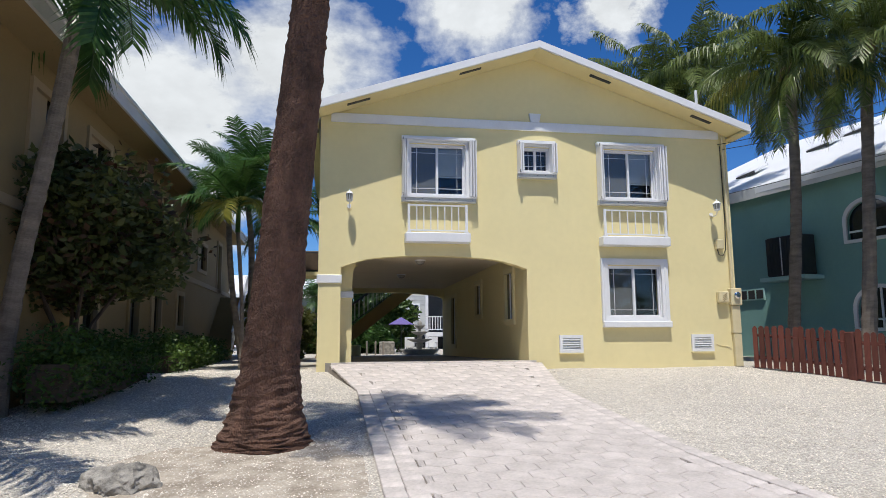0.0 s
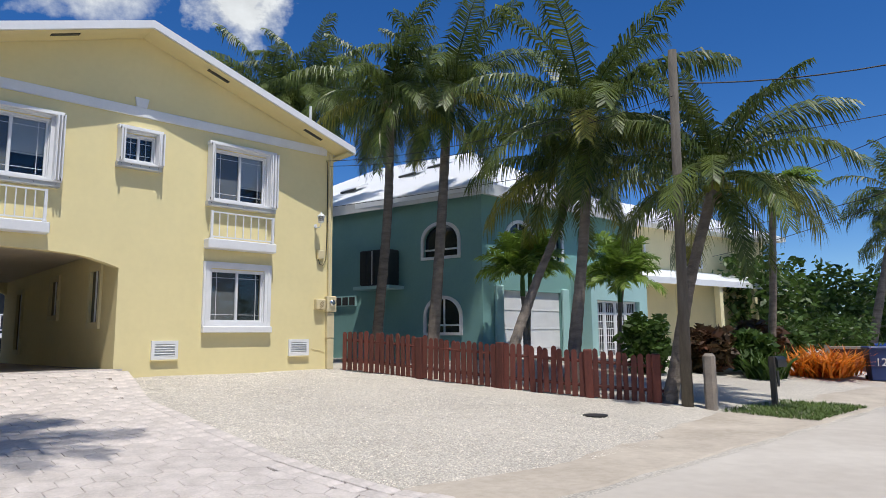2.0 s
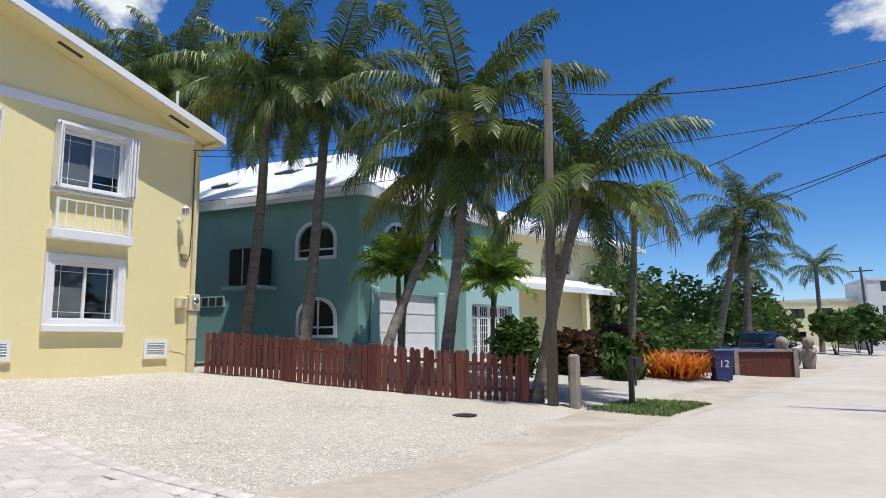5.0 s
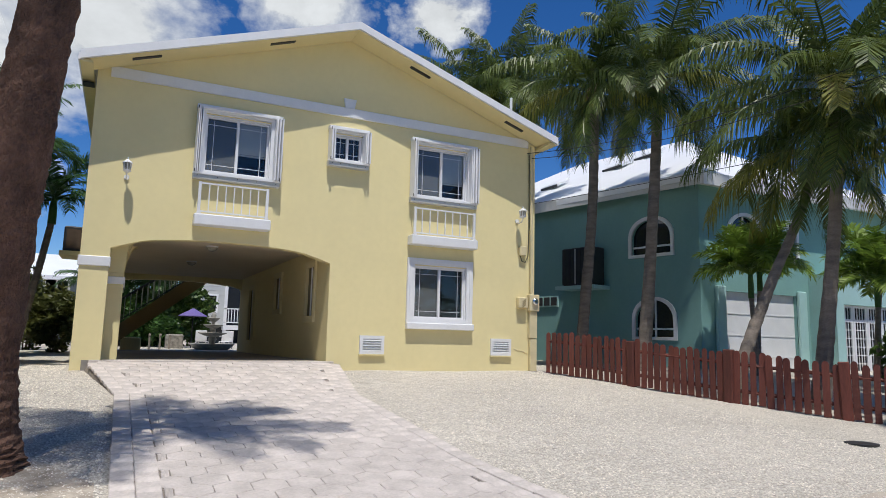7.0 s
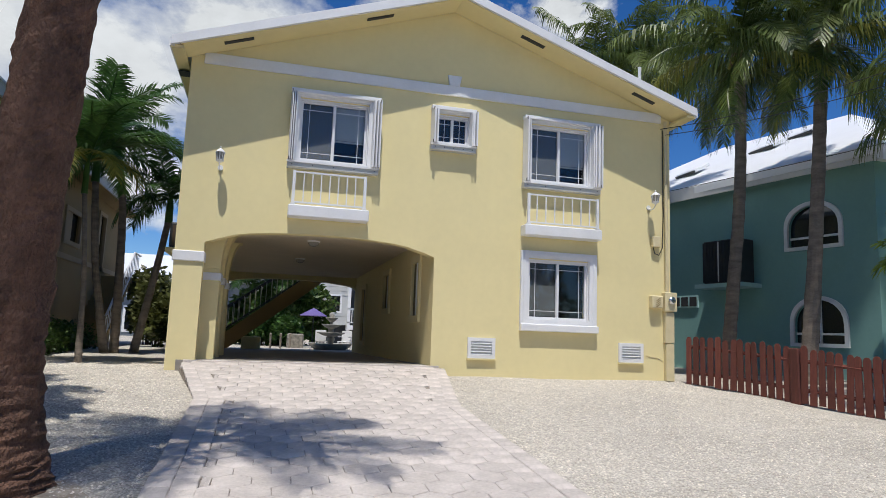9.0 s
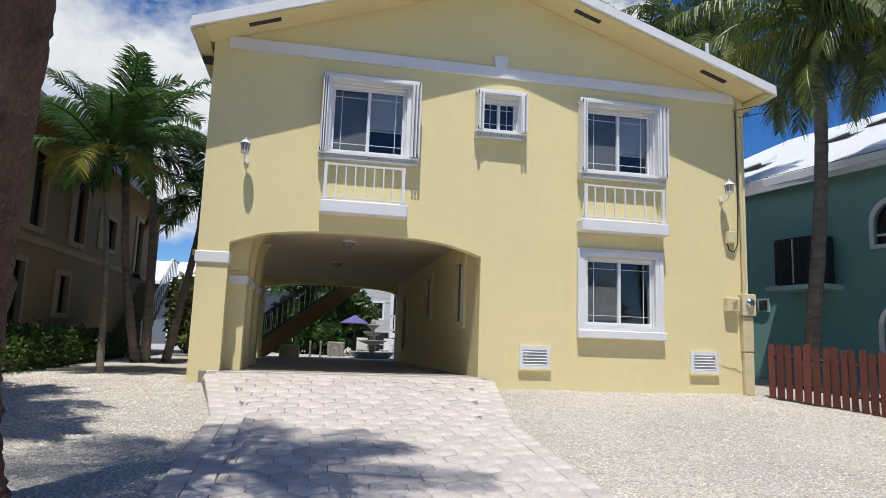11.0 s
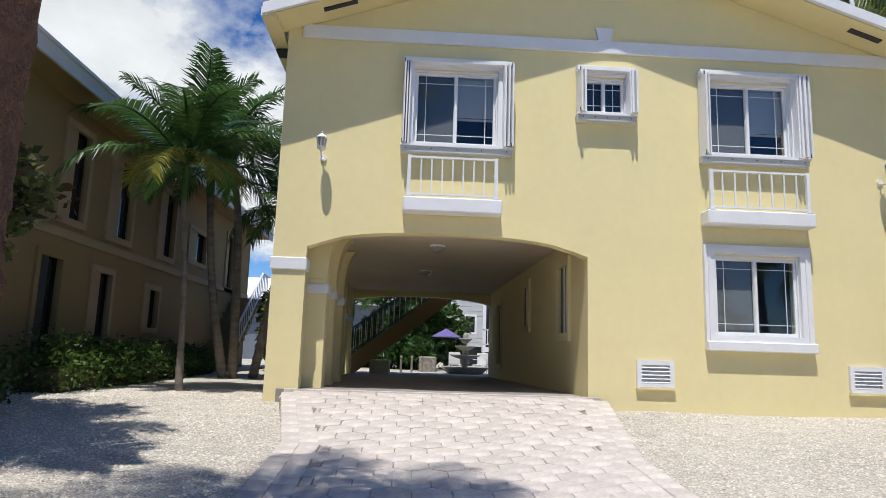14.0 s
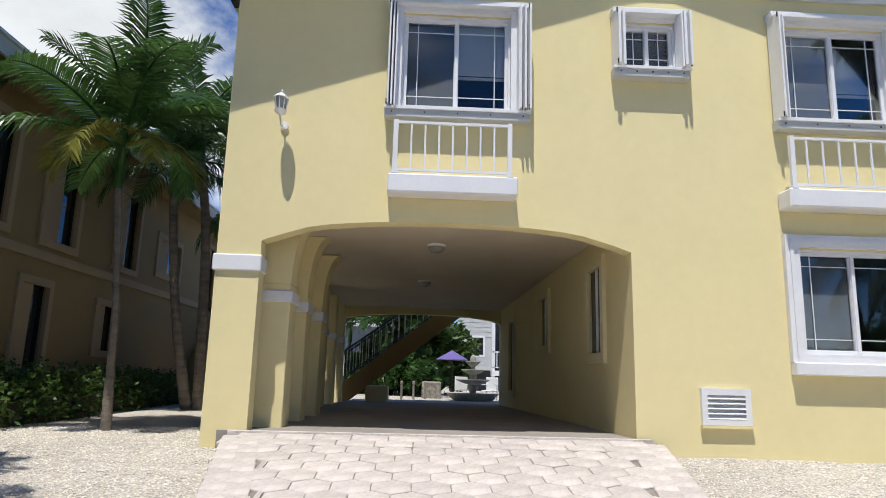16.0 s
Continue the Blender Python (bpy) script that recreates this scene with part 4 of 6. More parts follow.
part("band", box(bmesh.new(), 0.002, 0.05, -6.2, 16.5, 2.40, 2.56), NBTRIM, nb, "stucco belt band, paler than the wall, darkened for shade")
part("soffit", box(bmesh.new(), -10, 0.65, -7.0, 17.3, 4.90, 4.96), SHADE_TAN, nb)
part("fascia", box(bmesh.new(), 0.65, 0.70, -7.0, 17.3, 4.84, 5.08), GREYSIDE, nb, "grey-white fascia board")
part("roof", plate(bmesh.new(), [(-10, 4.96), (0.75, 5.08), (0.75, 5.13), (-4.5, 6.8), (-10, 5.2)], [], FRONT @ Matrix.Translation((0, 0, -7.0)), 24.3), GREYWALL, nb)
for i, (a, b, c, d) in enumerate(NW):
    w = part("window", plate(bmesh.new(), rect(a - 0.09, b + 0.09, c - 0.09, d + 0.09), [rect(a + 0.04, b - 0.04, c + 0.04, d - 0.04)], NSIDE @ Matrix.Translation((0, 0, -0.05)), 0.08), NBTRIM if i != 6 else SHADE_TAN, nb)
    part("shutter", box(bmesh.new(), -0.06, -0.02, a, (a + b) / 2, c, d), NBTRIM if i != 6 else DARK, w, "closed shutter panel, paler than the wall, darkened for shade")
    part("pane", box(bmesh.new(), -0.10, -0.09, (a + b) / 2, b, c, d), CARGLASS, w)
st = thing("outside_stair", pose(-4.2, 10.9, -0.2), "outside stair with a pale railing up the neighbour's wall", "stairs")
for k in range(13):
    part("step", box(bmesh.new(), 0.0, 1.0, 0.28 * k, 0.28 * k + 0.30, 0.19 * k, 0.19 * (k + 1)), SHADE_TAN, st)
for x in (1.02,):
    part("handrail", tube(bmesh.new(), [(x, 0, 1.0), (x, 3.6, 3.4), (x, 4.8, 3.4)], 0.04, 6), WHITE, st)
    part("lower_rail", tube(bmesh.new(), [(x, 0, 0.35), (x, 3.6, 2.75), (x, 4.8, 2.75)], 0.03, 6), WHITE, st)
    for k in range(18):
        y = 0.05 + 0.26 * k
        z = min(0.35 + y * 0.667, 2.75)
        part("baluster", box(bmesh.new(), x - 0.012, x + 0.012, y - 0.02, y + 0.02, z, z + 0.65), WHITE, st)

# ---- picket fence ----
fence = thing("picket_fence", pose(10.05, -0.35, -0.2), "weathered dark-red wooden picket fence with rounded tops", "fence")
FP = [(10.05, -0.35), (10.5, -1.25), (11.02, -2.83), (11.45, -4.3), (11.98, -5.42), (12.57, -6.42), (13.12, -7.3)]
bm = plate(bmesh.new(), [(-0.055, 0), (0.055, 0), (0.055, 0.93), (0.035, 0.975), (0.0, 0.99), (-0.035, 0.975), (-0.055, 0.93)], [], FRONT, 0.024)
PICKET = mesh_of("picket", bm, FENCE)
POSTM = mesh_of("post", box(bmesh.new(), -0.09, 0.09, -0.03, 0.12, -0.1, 1.0, bevel=0.02), FENCE)
lens = [math.dist(a, b) for a, b in zip(FP, FP[1:])]
rnd = random.Random(4)
d = 0.0
while d < sum(lens):
    k, r = 0, d
    while r > lens[k]:
        r -= lens[k]
        k += 1
    u = r / lens[k]
    x, y = (FP[k][i] * (1 - u) + FP[k + 1][i] * u for i in (0, 1))
    ang = math.atan2(FP[k + 1][1] - FP[k][1], FP[k + 1][0] - FP[k][0])
    big = int(d / 0.15) % 14 == 13 or d + 0.16 > sum(lens)
    ob = new("post" if big else "picket", POSTM if big else PICKET)
    ob.parent = fence
    ob.matrix_local = pose(x - 10.05, y + 0.35, ground_z(x, y) + 0.2 + rnd.uniform(0, 0.03), rnd.uniform(-1.5, 1.5), rnd.uniform(-1.6, 1.6), math.degrees(ang)) @ Matrix.Diagonal((rnd.uniform(0.9, 1.1), 1, rnd.uniform(0.95, 1.02), 1))
    d += 0.15
for a, b in zip(FP, FP[1:]):
    for h in (0.25, 0.75):
        p, q = (Vector((v[0] - 10.05, v[1] + 0.35, ground_z(*v) + 0.2 + h)) for v in (a, b))
        nrm = Vector((b[1] - a[1], a[0] - b[0], 0)).normalized() * -0.045
        part("rail", tube(bmesh.new(), [p + nrm, q + nrm], 0.035, 4), FENCE, fence)

pole = solid("wooden_pole", tube(bmesh.new(), [(0, 0, -0.15), (-0.25, -0.15, 2.2), (-0.8, -0.5, 7.1)], [0.12, 0.105, 0.085], 14), POLE, "weathered grey wooden utility pole by the fence end", "pole", m=pose(13.24, -7.73, -0.86), smooth=True)
solid("marker_post", box(bmesh.new(), -0.13, 0.13, -0.11, 0.11, -0.1, 1.1, bevel=0.05), POST, "stubby weathered concrete post", "post", m=pose(13.42, -8.14, -0.9, 0, 0, 15))

# ---- teal house ----
teal = thing("teal_house", pose(16.3, 0.77, 0), "two-storey teal stucco house with arched windows and a white roof", "house")
A12 = radians(12)
TS = Matrix(((-math.sin(A12), 0, math.cos(A12), 0), (math.cos(A12), 0, math.sin(A12), 0), (0, 1, 0, 0), (0, 0, 0, 1)))
TF = FRONT
TSW = [arched(0.95, 2.4, 3.35, 3.85, 4.47), arched(0.9, 2.3, 0.72, 1.2, 1.87)]
TFW = [arched(1.25, 2.7, 3.4, 3.85, 4.55), arched(3.9, 4.35, 3.35, 4.3, 4.55)]
part("wall", plate(bmesh.new(), rect(0, 12, -0.6, 5.4), TSW, TS, 0.25), TEAL, teal, "teal stucco side wall")
part("wall", plate(bmesh.new(), rect(0, 9.5, -0.6, 5.4), TFW + [rect(0.95, 4.25, -0.5, 2.15)], TF, 0.25), TEAL, teal, "teal stucco front wall")
part("garage_door", box(bmesh.new(), 0.95, 4.25, 0.1, 0.16, -0.5, 2.15), WHITE, teal, "white garage door")
for k in range(1, 4):
    part("door_groove", box(bmesh.new(), 0.95, 4.25, 0.085, 0.099, -0.5 + 0.66 * k - 0.01, -0.5 + 0.66 * k + 0.01), GREYWALL, teal)
for xx in (0.75, 4.45):
    part("pilaster", box(bmesh.new(), xx - 0.2, xx + 0.2, -0.12, -0.002, -0.6, 2.3, bevel=0.03), TEALPALE, teal)


def arch_window(hole, m, parent, surround=0.11):
    us, vs = [p[0] for p in hole], [p[1] for p in hole]
    cx, cy = (min(us) + max(us)) / 2, min(vs)
    big = [(cx + (u - cx) * (1 + 2 * surround / (max(us) - min(us))), cy + (v - cy) * (1 + surround / (max(vs) - cy)) - (0.1 if v == cy else 0)) for u, v in hole]
    w = part("window", plate(bmesh.new(), big, [hole], m @ Matrix.Translation((0, 0, -0.06)), 0.08), WHITE, parent, "arched window with a white surround")
    part("pane", plate(bmesh.new(), hole, [], m @ Matrix.Translation((0, 0, 0.1)), 0.01), CARGLASS, w)
    part("bar", plate(bmesh.new(), rect(cx - 0.03, cx + 0.03, cy, max(vs)), [], m @ Matrix.Translation((0, 0, 0.06)), 0.03), WHITE, w)
    part("bar", plate(bmesh.new(), rect(min(us), max(us), cy + 0.22, cy + 0.28), [], m @ Matrix.Translation((0, 0, 0.062)), 0.03), WHITE, w)


for h in TSW:
    arch_window(h, TS, teal)
for h in TFW:
    arch_window(h, TF, teal)
# entrance wing
part("wing", plate(bmesh.new(), rect(4.9, 8.9, -0.6, 2.9), [rect(5.3, 8.3, -0.4, 1.9)], TF @ Matrix.Translation((0, 0, -0.9)), 0.895), TEALPALE, teal, "pale teal entrance wing")
for k in range(4):
    x0 = 5.3 + 0.75 * k
    dd = part("glass_door", plate(bmesh.new(), rect(x0, x0 + 0.74, -0.4, 1.9), [rect(x0 + 0.1, x0 + 0.64, -0.25, 1.35), rect(x0 + 0.1, x0 + 0.64, 1.45, 1.82)], TF @ Matrix.Translation((0, 0, -0.7)), 0.06), WHITE, teal, "white french door with small panes")
    part("pane", box(bmesh.new(), x0 + 0.05, x0 + 0.7, -0.66, -0.655, -0.3, 1.85), CARGLASS, dd)
    for j in range(1, 4):
        part("bar", box(bmesh.new(), x0 + 0.1 + 0.135 * j - 0.012, x0 + 0.1 + 0.135 * j + 0.012, -0.69, -0.667, -0.25, 1.82), WHITE, dd)
    for j in range(1, 6):
        part("bar", box(bmesh.new(), x0 + 0.1, x0 + 0.64, -0.689, -0.668, -0.25 + 0.27 * j - 0.012, -0.25 + 0.27 * j + 0.012), WHITE, dd)
# roof: overhanging hip with a ridge running back
bm = bmesh.new()
s12, c12 = math.sin(A12), math.cos(A12)
e = 0.55
q = [Vector(p) for p in ((-e, -e, 5.35), (9.5 + e, -e, 5.35), (9.5 + e - 12 * s12, 12.5, 5.35), (-12.5 * s12 - e, 12.5, 5.35))]
up = Vector((0, 0, 0.22))
r0, r1 = Vector((4.3, 4.6, 8.6)), Vector((3.0, 9.5, 8.6))
lo = [bm.verts.new(p) for p in q]
hi = [bm.verts.new(p + up) for p in q]
a, b = bm.verts.new(r0), bm.verts.new(r1)
bm.faces.new(lo[::-1])
for k in range(4):
    bm.faces.new((lo[k], lo[(k + 1) % 4], hi[(k + 1) % 4], hi[k]))
bm.faces.new((hi[0], hi[1], a)), bm.faces.new((hi[1], hi[2], b, a)), bm.faces.new((hi[2], hi[3], b)), bm.faces.new((hi[3], hi[0], a, b))
bmesh.ops.recalc_face_normals(bm, faces=bm.faces)
part("roof", bm, ROOFW, teal, "bright white hip roof")
part("fascia", plate(bmesh.new(), rect(-e - 0.03, 9.5 + e, 5.2, 5.58), [], FRONT @ Matrix.Translation((0, 0, -e - 0.04)), 0.035), GREYWALL, teal)
part("fascia", plate(bmesh.new(), rect(-e, 12.6, 5.2, 5.58), [], TS @ Matrix.Translation((0, 0, -e - 0.03)), 0.03), GREYWALL, teal)
slope = [Vector((-0.55, -0.55, 5.57)), Vector((-3.15, 12.5, 5.57)), Vector((4.3, 4.6, 8.6)), Vector((3.0, 9.5, 8.6))]
for u, v in ((0.62, 0.42), (0.36, 0.60), (0.22, 0.74)):
    c = slope[0].lerp(slope[1], u).lerp(slope[2].lerp(slope[3], u), v)
    sk = part("roof_hatch", box(bmesh.new(), -0.35, 0.35, -0.55, 0.55, 0.0, 0.12, Matrix.Translation(c) @ Matrix.Rotation(-0.5, 4, 'Y'), bevel=0.02), ROOFW, teal, "low white roof hatch with a dark edge")
    part("gasket", box(bmesh.new(), -0.40, -0.355, -0.55, 0.55, 0.0, 0.09, Matrix.Translation(c) @ Matrix.Rotation(-0.5, 4, 'Y')), DARK, sk)
t = thing("air_conditioner", Matrix.Translation((16.3, 0.77, 0)) @ TS, "dark caged air conditioner on a wall shelf", "air conditioner")
part("body", box(bmesh.new(), 3.45, 4.75, 2.42, 3.7, -0.75, -0.1, bevel=0.03), DARK, t)
part("shelf", box(bmesh.new(), 3.3, 5.0, 2.28, 2.40, -0.85, 0.0), TEALPALE, t)
for k in range(12):
    part("bar", box(bmesh.new(), 3.5 + 0.11 * k, 3.53 + 0.11 * k, 2.45, 3.66, -0.775, -0.752), GREYWALL if k % 6 == 0 else DARK, t)
t = thing("wall_vent", Matrix.Translation((16.3, 0.77, 0)) @ TS, "small louvred window low on the teal wall", "vent")
part("frame", box(bmesh.new(), 5.6, 6.7, 1.75, 2.15, -0.05, 0.0), TEALPALE, t)
for k in range(3):
    part("louvre", box(bmesh.new(), 5.65 + 0.35 * k, 5.92 + 0.35 * k, 1.8, 2.1, -0.07, -0.052), DARK, t)

# ---- cream house further along ----
ch = thing("cream_house", pose(27.5, 3.2, 0, 0, 0, -8), "pale yellow two-storey house with a white roof", "house")
part("wall", plate(bmesh.new(), rect(0, 14, -0.8, 6.2), [rect(1.2, 2.8, 4.2, 5.3), rect(6.0, 7.6, 4.2, 5.3)], FRONT, 0.25), CREAM, ch)
part("wall", box(bmesh.new(), -0.002, 0.24, 0.26, 10, -0.8, 6.2), CREAM, ch)
for x0 in (1.2, 6.0):
    w = part("window", plate(bmesh.new(), rect(x0 - 0.1, x0 + 1.7, 4.1, 5.4), [rect(x0, x0 + 0.78, 4.2, 5.3), rect(x0 + 0.82, x0 + 1.6, 4.2, 5.3)], FRONT @ Matrix.Translation((0, 0, -0.04)), 0.06), WHITE, ch)
    part("pane", box(bmesh.new(), x0, x0 + 1.6, 0.1, 0.12, 4.2, 5.3), CARGLASS, w)
part("porch_roof", plate(bmesh.new(), [(-1.6, 3.3), (0, 3.9), (0, 3.7), (-1.6, 3.0)], [], Matrix(((0, 0, 1, -0.6), (1, 0, 0, 0), (0, 1, 0, 0), (0, 0, 0, 1))), 15.2), ROOFW, ch, "white porch roof")
part("roof", plate(bmesh.new(), [(-1.0, 6.0), (11, 6.0), (11, 6.25), (5, 8.6), (-1.0, 6.25)], [], Matrix(((0, 0, 1, -0.8), (1, 0, 0, 0), (0, 1, 0, 0), (0, 0, 0, 1))), 15.6), ROOFW, ch, "white roof")
for k in range(5):
    part("post", box(bmesh.new(), 0.2 + 3.3 * k, 0.5 + 3.3 * k, -1.5, -1.2, -0.8, 3.05), CREAM, ch)

# ---- planting, bin, mailbox and street things ----
for i, (x, y, r, m, lb, sz) in enumerate(((18.2, -4.0, (0.9, 0.9, 1.0), LEAF, "broad-leaved green shrub by the glass doors", 0.28), (20.5, -4.8, (0.9, 0.8, 0.8), LEAFR, "reddish-brown cordyline shrub in the bed", 0.42), (22.0, -5.4, (1.0, 0.9, 0.75), LEAF, "spiky green shrub in the planting bed", 0.4),
                                         (24.0, -5.0, (1.1, 1.0, 0.9), LEAFR, "reddish-brown cordyline shrub in the bed", 0.42), (26.6, -4.6, (1.3, 1.1, 1.0), LEAF, "green shrub in the planting bed", 0.3), (33.0, -5.0, (2.2, 1.5, 1.2), LEAF, "green roadside shrub beyond the bin", 0.3))):
    bush("shrub", x, y, -0.7, r, 1500, sz, m, lb, "shrub", 70 + i)


def blades(name, x, y, z, n, length, spread_r, material, label, category, seed, lean=0.7, width=0.06):
    """A clump of strap leaves that arch outwards from the base."""
    rnd = random.Random(seed)
    bm = bmesh.new()
    for _ in range(n):
        a, ln = rnd.uniform(0, math.tau), length * rnd.uniform(0.6, 1.1)
        o = Vector((rnd.uniform(-1, 1) * spread_r, rnd.uniform(-1, 1) * spread_r * 0.6, 0))
        d = Vector((math.cos(a), math.sin(a), 0))
        sd = Vector((-d.y, d.x, 0)) * width * rnd.uniform(0.6, 1.2)
        k = lean * rnd.uniform(0.4, 1.2)
        p = [o + d * ln * k * f ** 1.6 + Vector((0, 0, ln * (f - 0.45 * k * f * f))) for f in (0, 0.5, 1.0)]
        v = [bm.verts.new(q) for q in (p[0] - sd * 0.4, p[0] + sd * 0.4, p[1] + sd, p[1] - sd, p[2])]
        bm.faces.new(v[:4]), bm.faces.new((v[3], v[2], v[4]))
    return solid(name, bm, material, label, category, m=pose(x, y, z))


blades("croton", 24.0, -7.0, -0.78, 620, 1.3, 1.2, ORANGE, "bright orange arching croton clump", "plant", 3, 1.25, 0.04)
blades("bromeliad", 21.0, -6.3, -0.8, 120, 1.2, 0.6, LEAF, "bright green strap-leaved clump", "plant", 4, 0.7)
blades("bromeliad", 25.8, -6.6, -0.8, 90, 0.9, 0.5, LEAFD, "dark green strap-leaved clump", "plant", 5, 0.7)
gr = blades("grass", 14.9, -9.15, -0.97, 3800, 0.15, 1.5, GRASS, "patch of rough verge grass under the mailbox", "grass", 6, 0.9, 0.012)
tagged(gr, kind="stuff")

t = thing("mailbox", pose(15.25, -8.65, -0.95), "dark grey mailbox on a thin post", "mailbox")
part("post", box(bmesh.new(), -0.05, 0.05, -0.05, 0.05, -0.05, 1.05), POLE, t)
part("box", plate(bmesh.new(), arched(-0.10, 0.10, 0.82, 0.95, 1.05), [], Matrix(((0, 0, 1, 0.05), (1, 0, 0, 0), (0, 1, 0, 0), (0, 0, 0, 1))), 0.5), DARK, t)
part("plate", box(bmesh.new(), 0.06, 0.16, -0.07, -0.05, 0.42, 0.75), DARK, t)


def text(parent, body, size, m, material):
    cu = bpy.data.curves.new("lettering", 'FONT')
    cu.body, cu.size, cu.extrude, cu.align_x, cu.align_y = body, size, 0.003, 'CENTER', 'CENTER'
    cu.materials.append(material)
    ob = new("lettering", cu)
    ob.parent = parent
    ob.matrix_local = m
    return ob


t = thing("wheelie_bin", pose(24.6, -8.3, -0.93, 0, 0, -60), "dark blue plastic wheelie bin with a painted 12", "bin")
bm = bmesh.new()
bmesh.ops.create_cone(bm, segments=4, radius1=0.36, radius2=0.45, depth=0.95, cap_ends=True, matrix=Matrix.Translation((0, 0, 0.53)) @ Matrix.Rotation(math.pi / 4, 4, 'Z'))
part("body", bm, BLUEBIN, t)
part("lid", box(bmesh.new(), -0.35, 0.35, -0.36, 0.38, 1.0, 1.09, bevel=0.03), BLUEBIN, t)
for x in (-0.25, 0.25):
    part("wheel", lathe(bmesh.new(), [(0.10, -0.03), (0.10, 0.03)], 14), TYRE, t).matrix_local = pose(x, 0.3, 0.10, 0, 90, 0)
text(t, "12", 0.34, pose(0, -0.305, 0.6, 96, 0, 0), WHITE)
t = thing("low_wall", pose(27.5, -6.0, -0.95, 0, 0, -68), "low red-brown garden wall with a pale coping", "wall")
part("panel", box(bmesh.new(), 0, 4.2, 0, 0.12, 0, 0.95), FENCE, t)
part("coping", box(bmesh.new(), -0.05, 4.25, -0.06, 0.18, 0.95, 1.05, bevel=0.015), POST, t)
for x in (0, 2.1, 4.2):
    part("post", box(bmesh.new(), x - 0.08, x + 0.08, -0.09, 0.09, 0, 1.1), POST, t)


def car(name, m, label, paint, category="car", L=4.6, W=1.85, H=1.66, bed=False):
    """A car along +x (front), on its wheels: body, glass house, wheels with rims, lamps, mirrors."""
    t = thing(name, m, label, category)
    h = L / 2

    def shell(sections):
        bm = bmesh.new()
        rows = []
        for x, z0, z1, w0, w1 in sections:
            rows.append([bm.verts.new(p) for p in ((x, -w0, z0), (x, -w0 * 1.0, (z0 + z1) / 2), (x, -w1, z1 - 0.02), (x, -w1 * 0.8, z1), (x, w1 * 0.8, z1), (x, w1, z1 - 0.02), (x, w0, (z0 + z1) / 2), (x, w0, z0))])
        for a, b in zip(rows, rows[1:]):
            for k in range(8):
                bm.faces.new((a[k], a[(k + 1) % 8], b[(k + 1) % 8], b[k]))
        bm.faces.new(rows[0]), bm.faces.new(rows[-1])
        bmesh.ops.recalc_face_normals(bm, faces=bm.faces)
        bmesh.ops.bevel(bm, geom=bm.edges, offset=0.05, segments=3, affect='EDGES')
        return bm
    w = W / 2
    part("body", shell([(-h, 0.42, 0.85, w * 0.8, w * 0.78), (-h + 0.12, 0.3, 1.0, w * 0.95, w * 0.92), (-h + 0.6, 0.26, 1.06, w, w * 0.95), (0, 0.24, 1.02, w, w * 0.95), (h - 1.25, 0.24, 1.03, w, w * 0.93), (h - 0.5, 0.26, 0.94, w * 0.97, w * 0.86), (h - 0.1, 0.3, 0.82, w * 0.86, w * 0.76), (h, 0.4, 0.7, w * 0.7, w * 0.66)]), paint, t, smooth=True)
    cab = [(-h + (1.9 if bed else 0.15), 1.0, 1.1, w * 0.86, w * 0.84), (-h + (2.1 if bed else 0.55), 1.0, H - 0.06, w * 0.86, w * 0.68), (-0.3 + (0.5 if bed else 0), 1.0, H, w * 0.88, w * 0.7), (0.45 if not bed else 0.7, 1.0, H - 0.06, w * 0.88, w * 0.7), (h - 1.1, 1.0, 1.06, w * 0.86, w * 0.8)]
    part("glasshouse", shell(cab), CARGLASS, t, smooth=True)
    part("roof", shell([(x, H - 0.1 if i in (1, 2, 3) else z0, z1 + 0.012, a * 0.8, b) for i, (x, z0, z1, a, b) in enumerate(cab) if i in (1, 2, 3)]), paint, t)
    for s in (-1, 1):
        for x in (-0.55 if not bed else 0.0, 0.35 if not bed else 0.75):
            part("pillar", tube(bmesh.new(), [(x - 0.05, s * w * 0.92, 1.0), (x + 0.0, s * w * 0.74, H - 0.07)], 0.035, 6), paint, t)
        part("a_pillar", tube(bmesh.new(), [(h - 1.12, s * w * 0.86, 1.03), (0.45 if not bed else 0.7, s * w * 0.73, H - 0.05)], 0.04, 6), paint, t)
        part("roof_rail", tube(bmesh.new(), [(-h + 0.7, s * w * 0.66, H + 0.04), (0.3, s * w * 0.68, H + 0.05)], 0.018, 6), DARK, t)
        part("mirror", box(bmesh.new(), h - 1.45, h - 1.25, s * w - 0.02 if s > 0 else s * w - 0.2, s * w + 0.2 if s > 0 else s * w + 0.02, 1.02, 1.18, bevel=0.04), paint, t)
        part("headlight", box(bmesh.new(), h - 0.62, h - 0.1, s * w * 0.62 - 0.16, s * w * 0.62 + 0.2 * (s > 0) + 0.0 + 0.16 * (s < 0), 0.76, 0.87, bevel=0.04), LAMPGLASS, t, "clear headlamp")
        part("fog_lamp", box(bmesh.new(), h - 0.16, h - 0.02, s * w * 0.6 - 0.14, s * w * 0.6 + 0.14, 0.46, 0.56, bevel=0.02), LAMPGLASS, t)
        part("sill", box(bmesh.new(), -h + 0.9, h - 0.95, s * w - 0.06, s * w + 0.02, 0.22, 0.34, bevel=0.02), DARK, t)
        part("door_handle", box(bmesh.new(), -0.15, 0.05, s * w - 0.03, s * w + 0.025, 0.9, 0.93), CHROME, t)
        for x in (-h + 0.95, h - 0.95):
            wh = part("wheel", lathe(bmesh.new(), [(0.24, -0.11), (0.34, -0.11), (0.355, -0.07), (0.355, 0.07), (0.34, 0.11), (0.24, 0.11)], 26), TYRE, t)
            wh.matrix_local = pose(x, s * (w - 0.09), 0.355, 90, 0, 0)
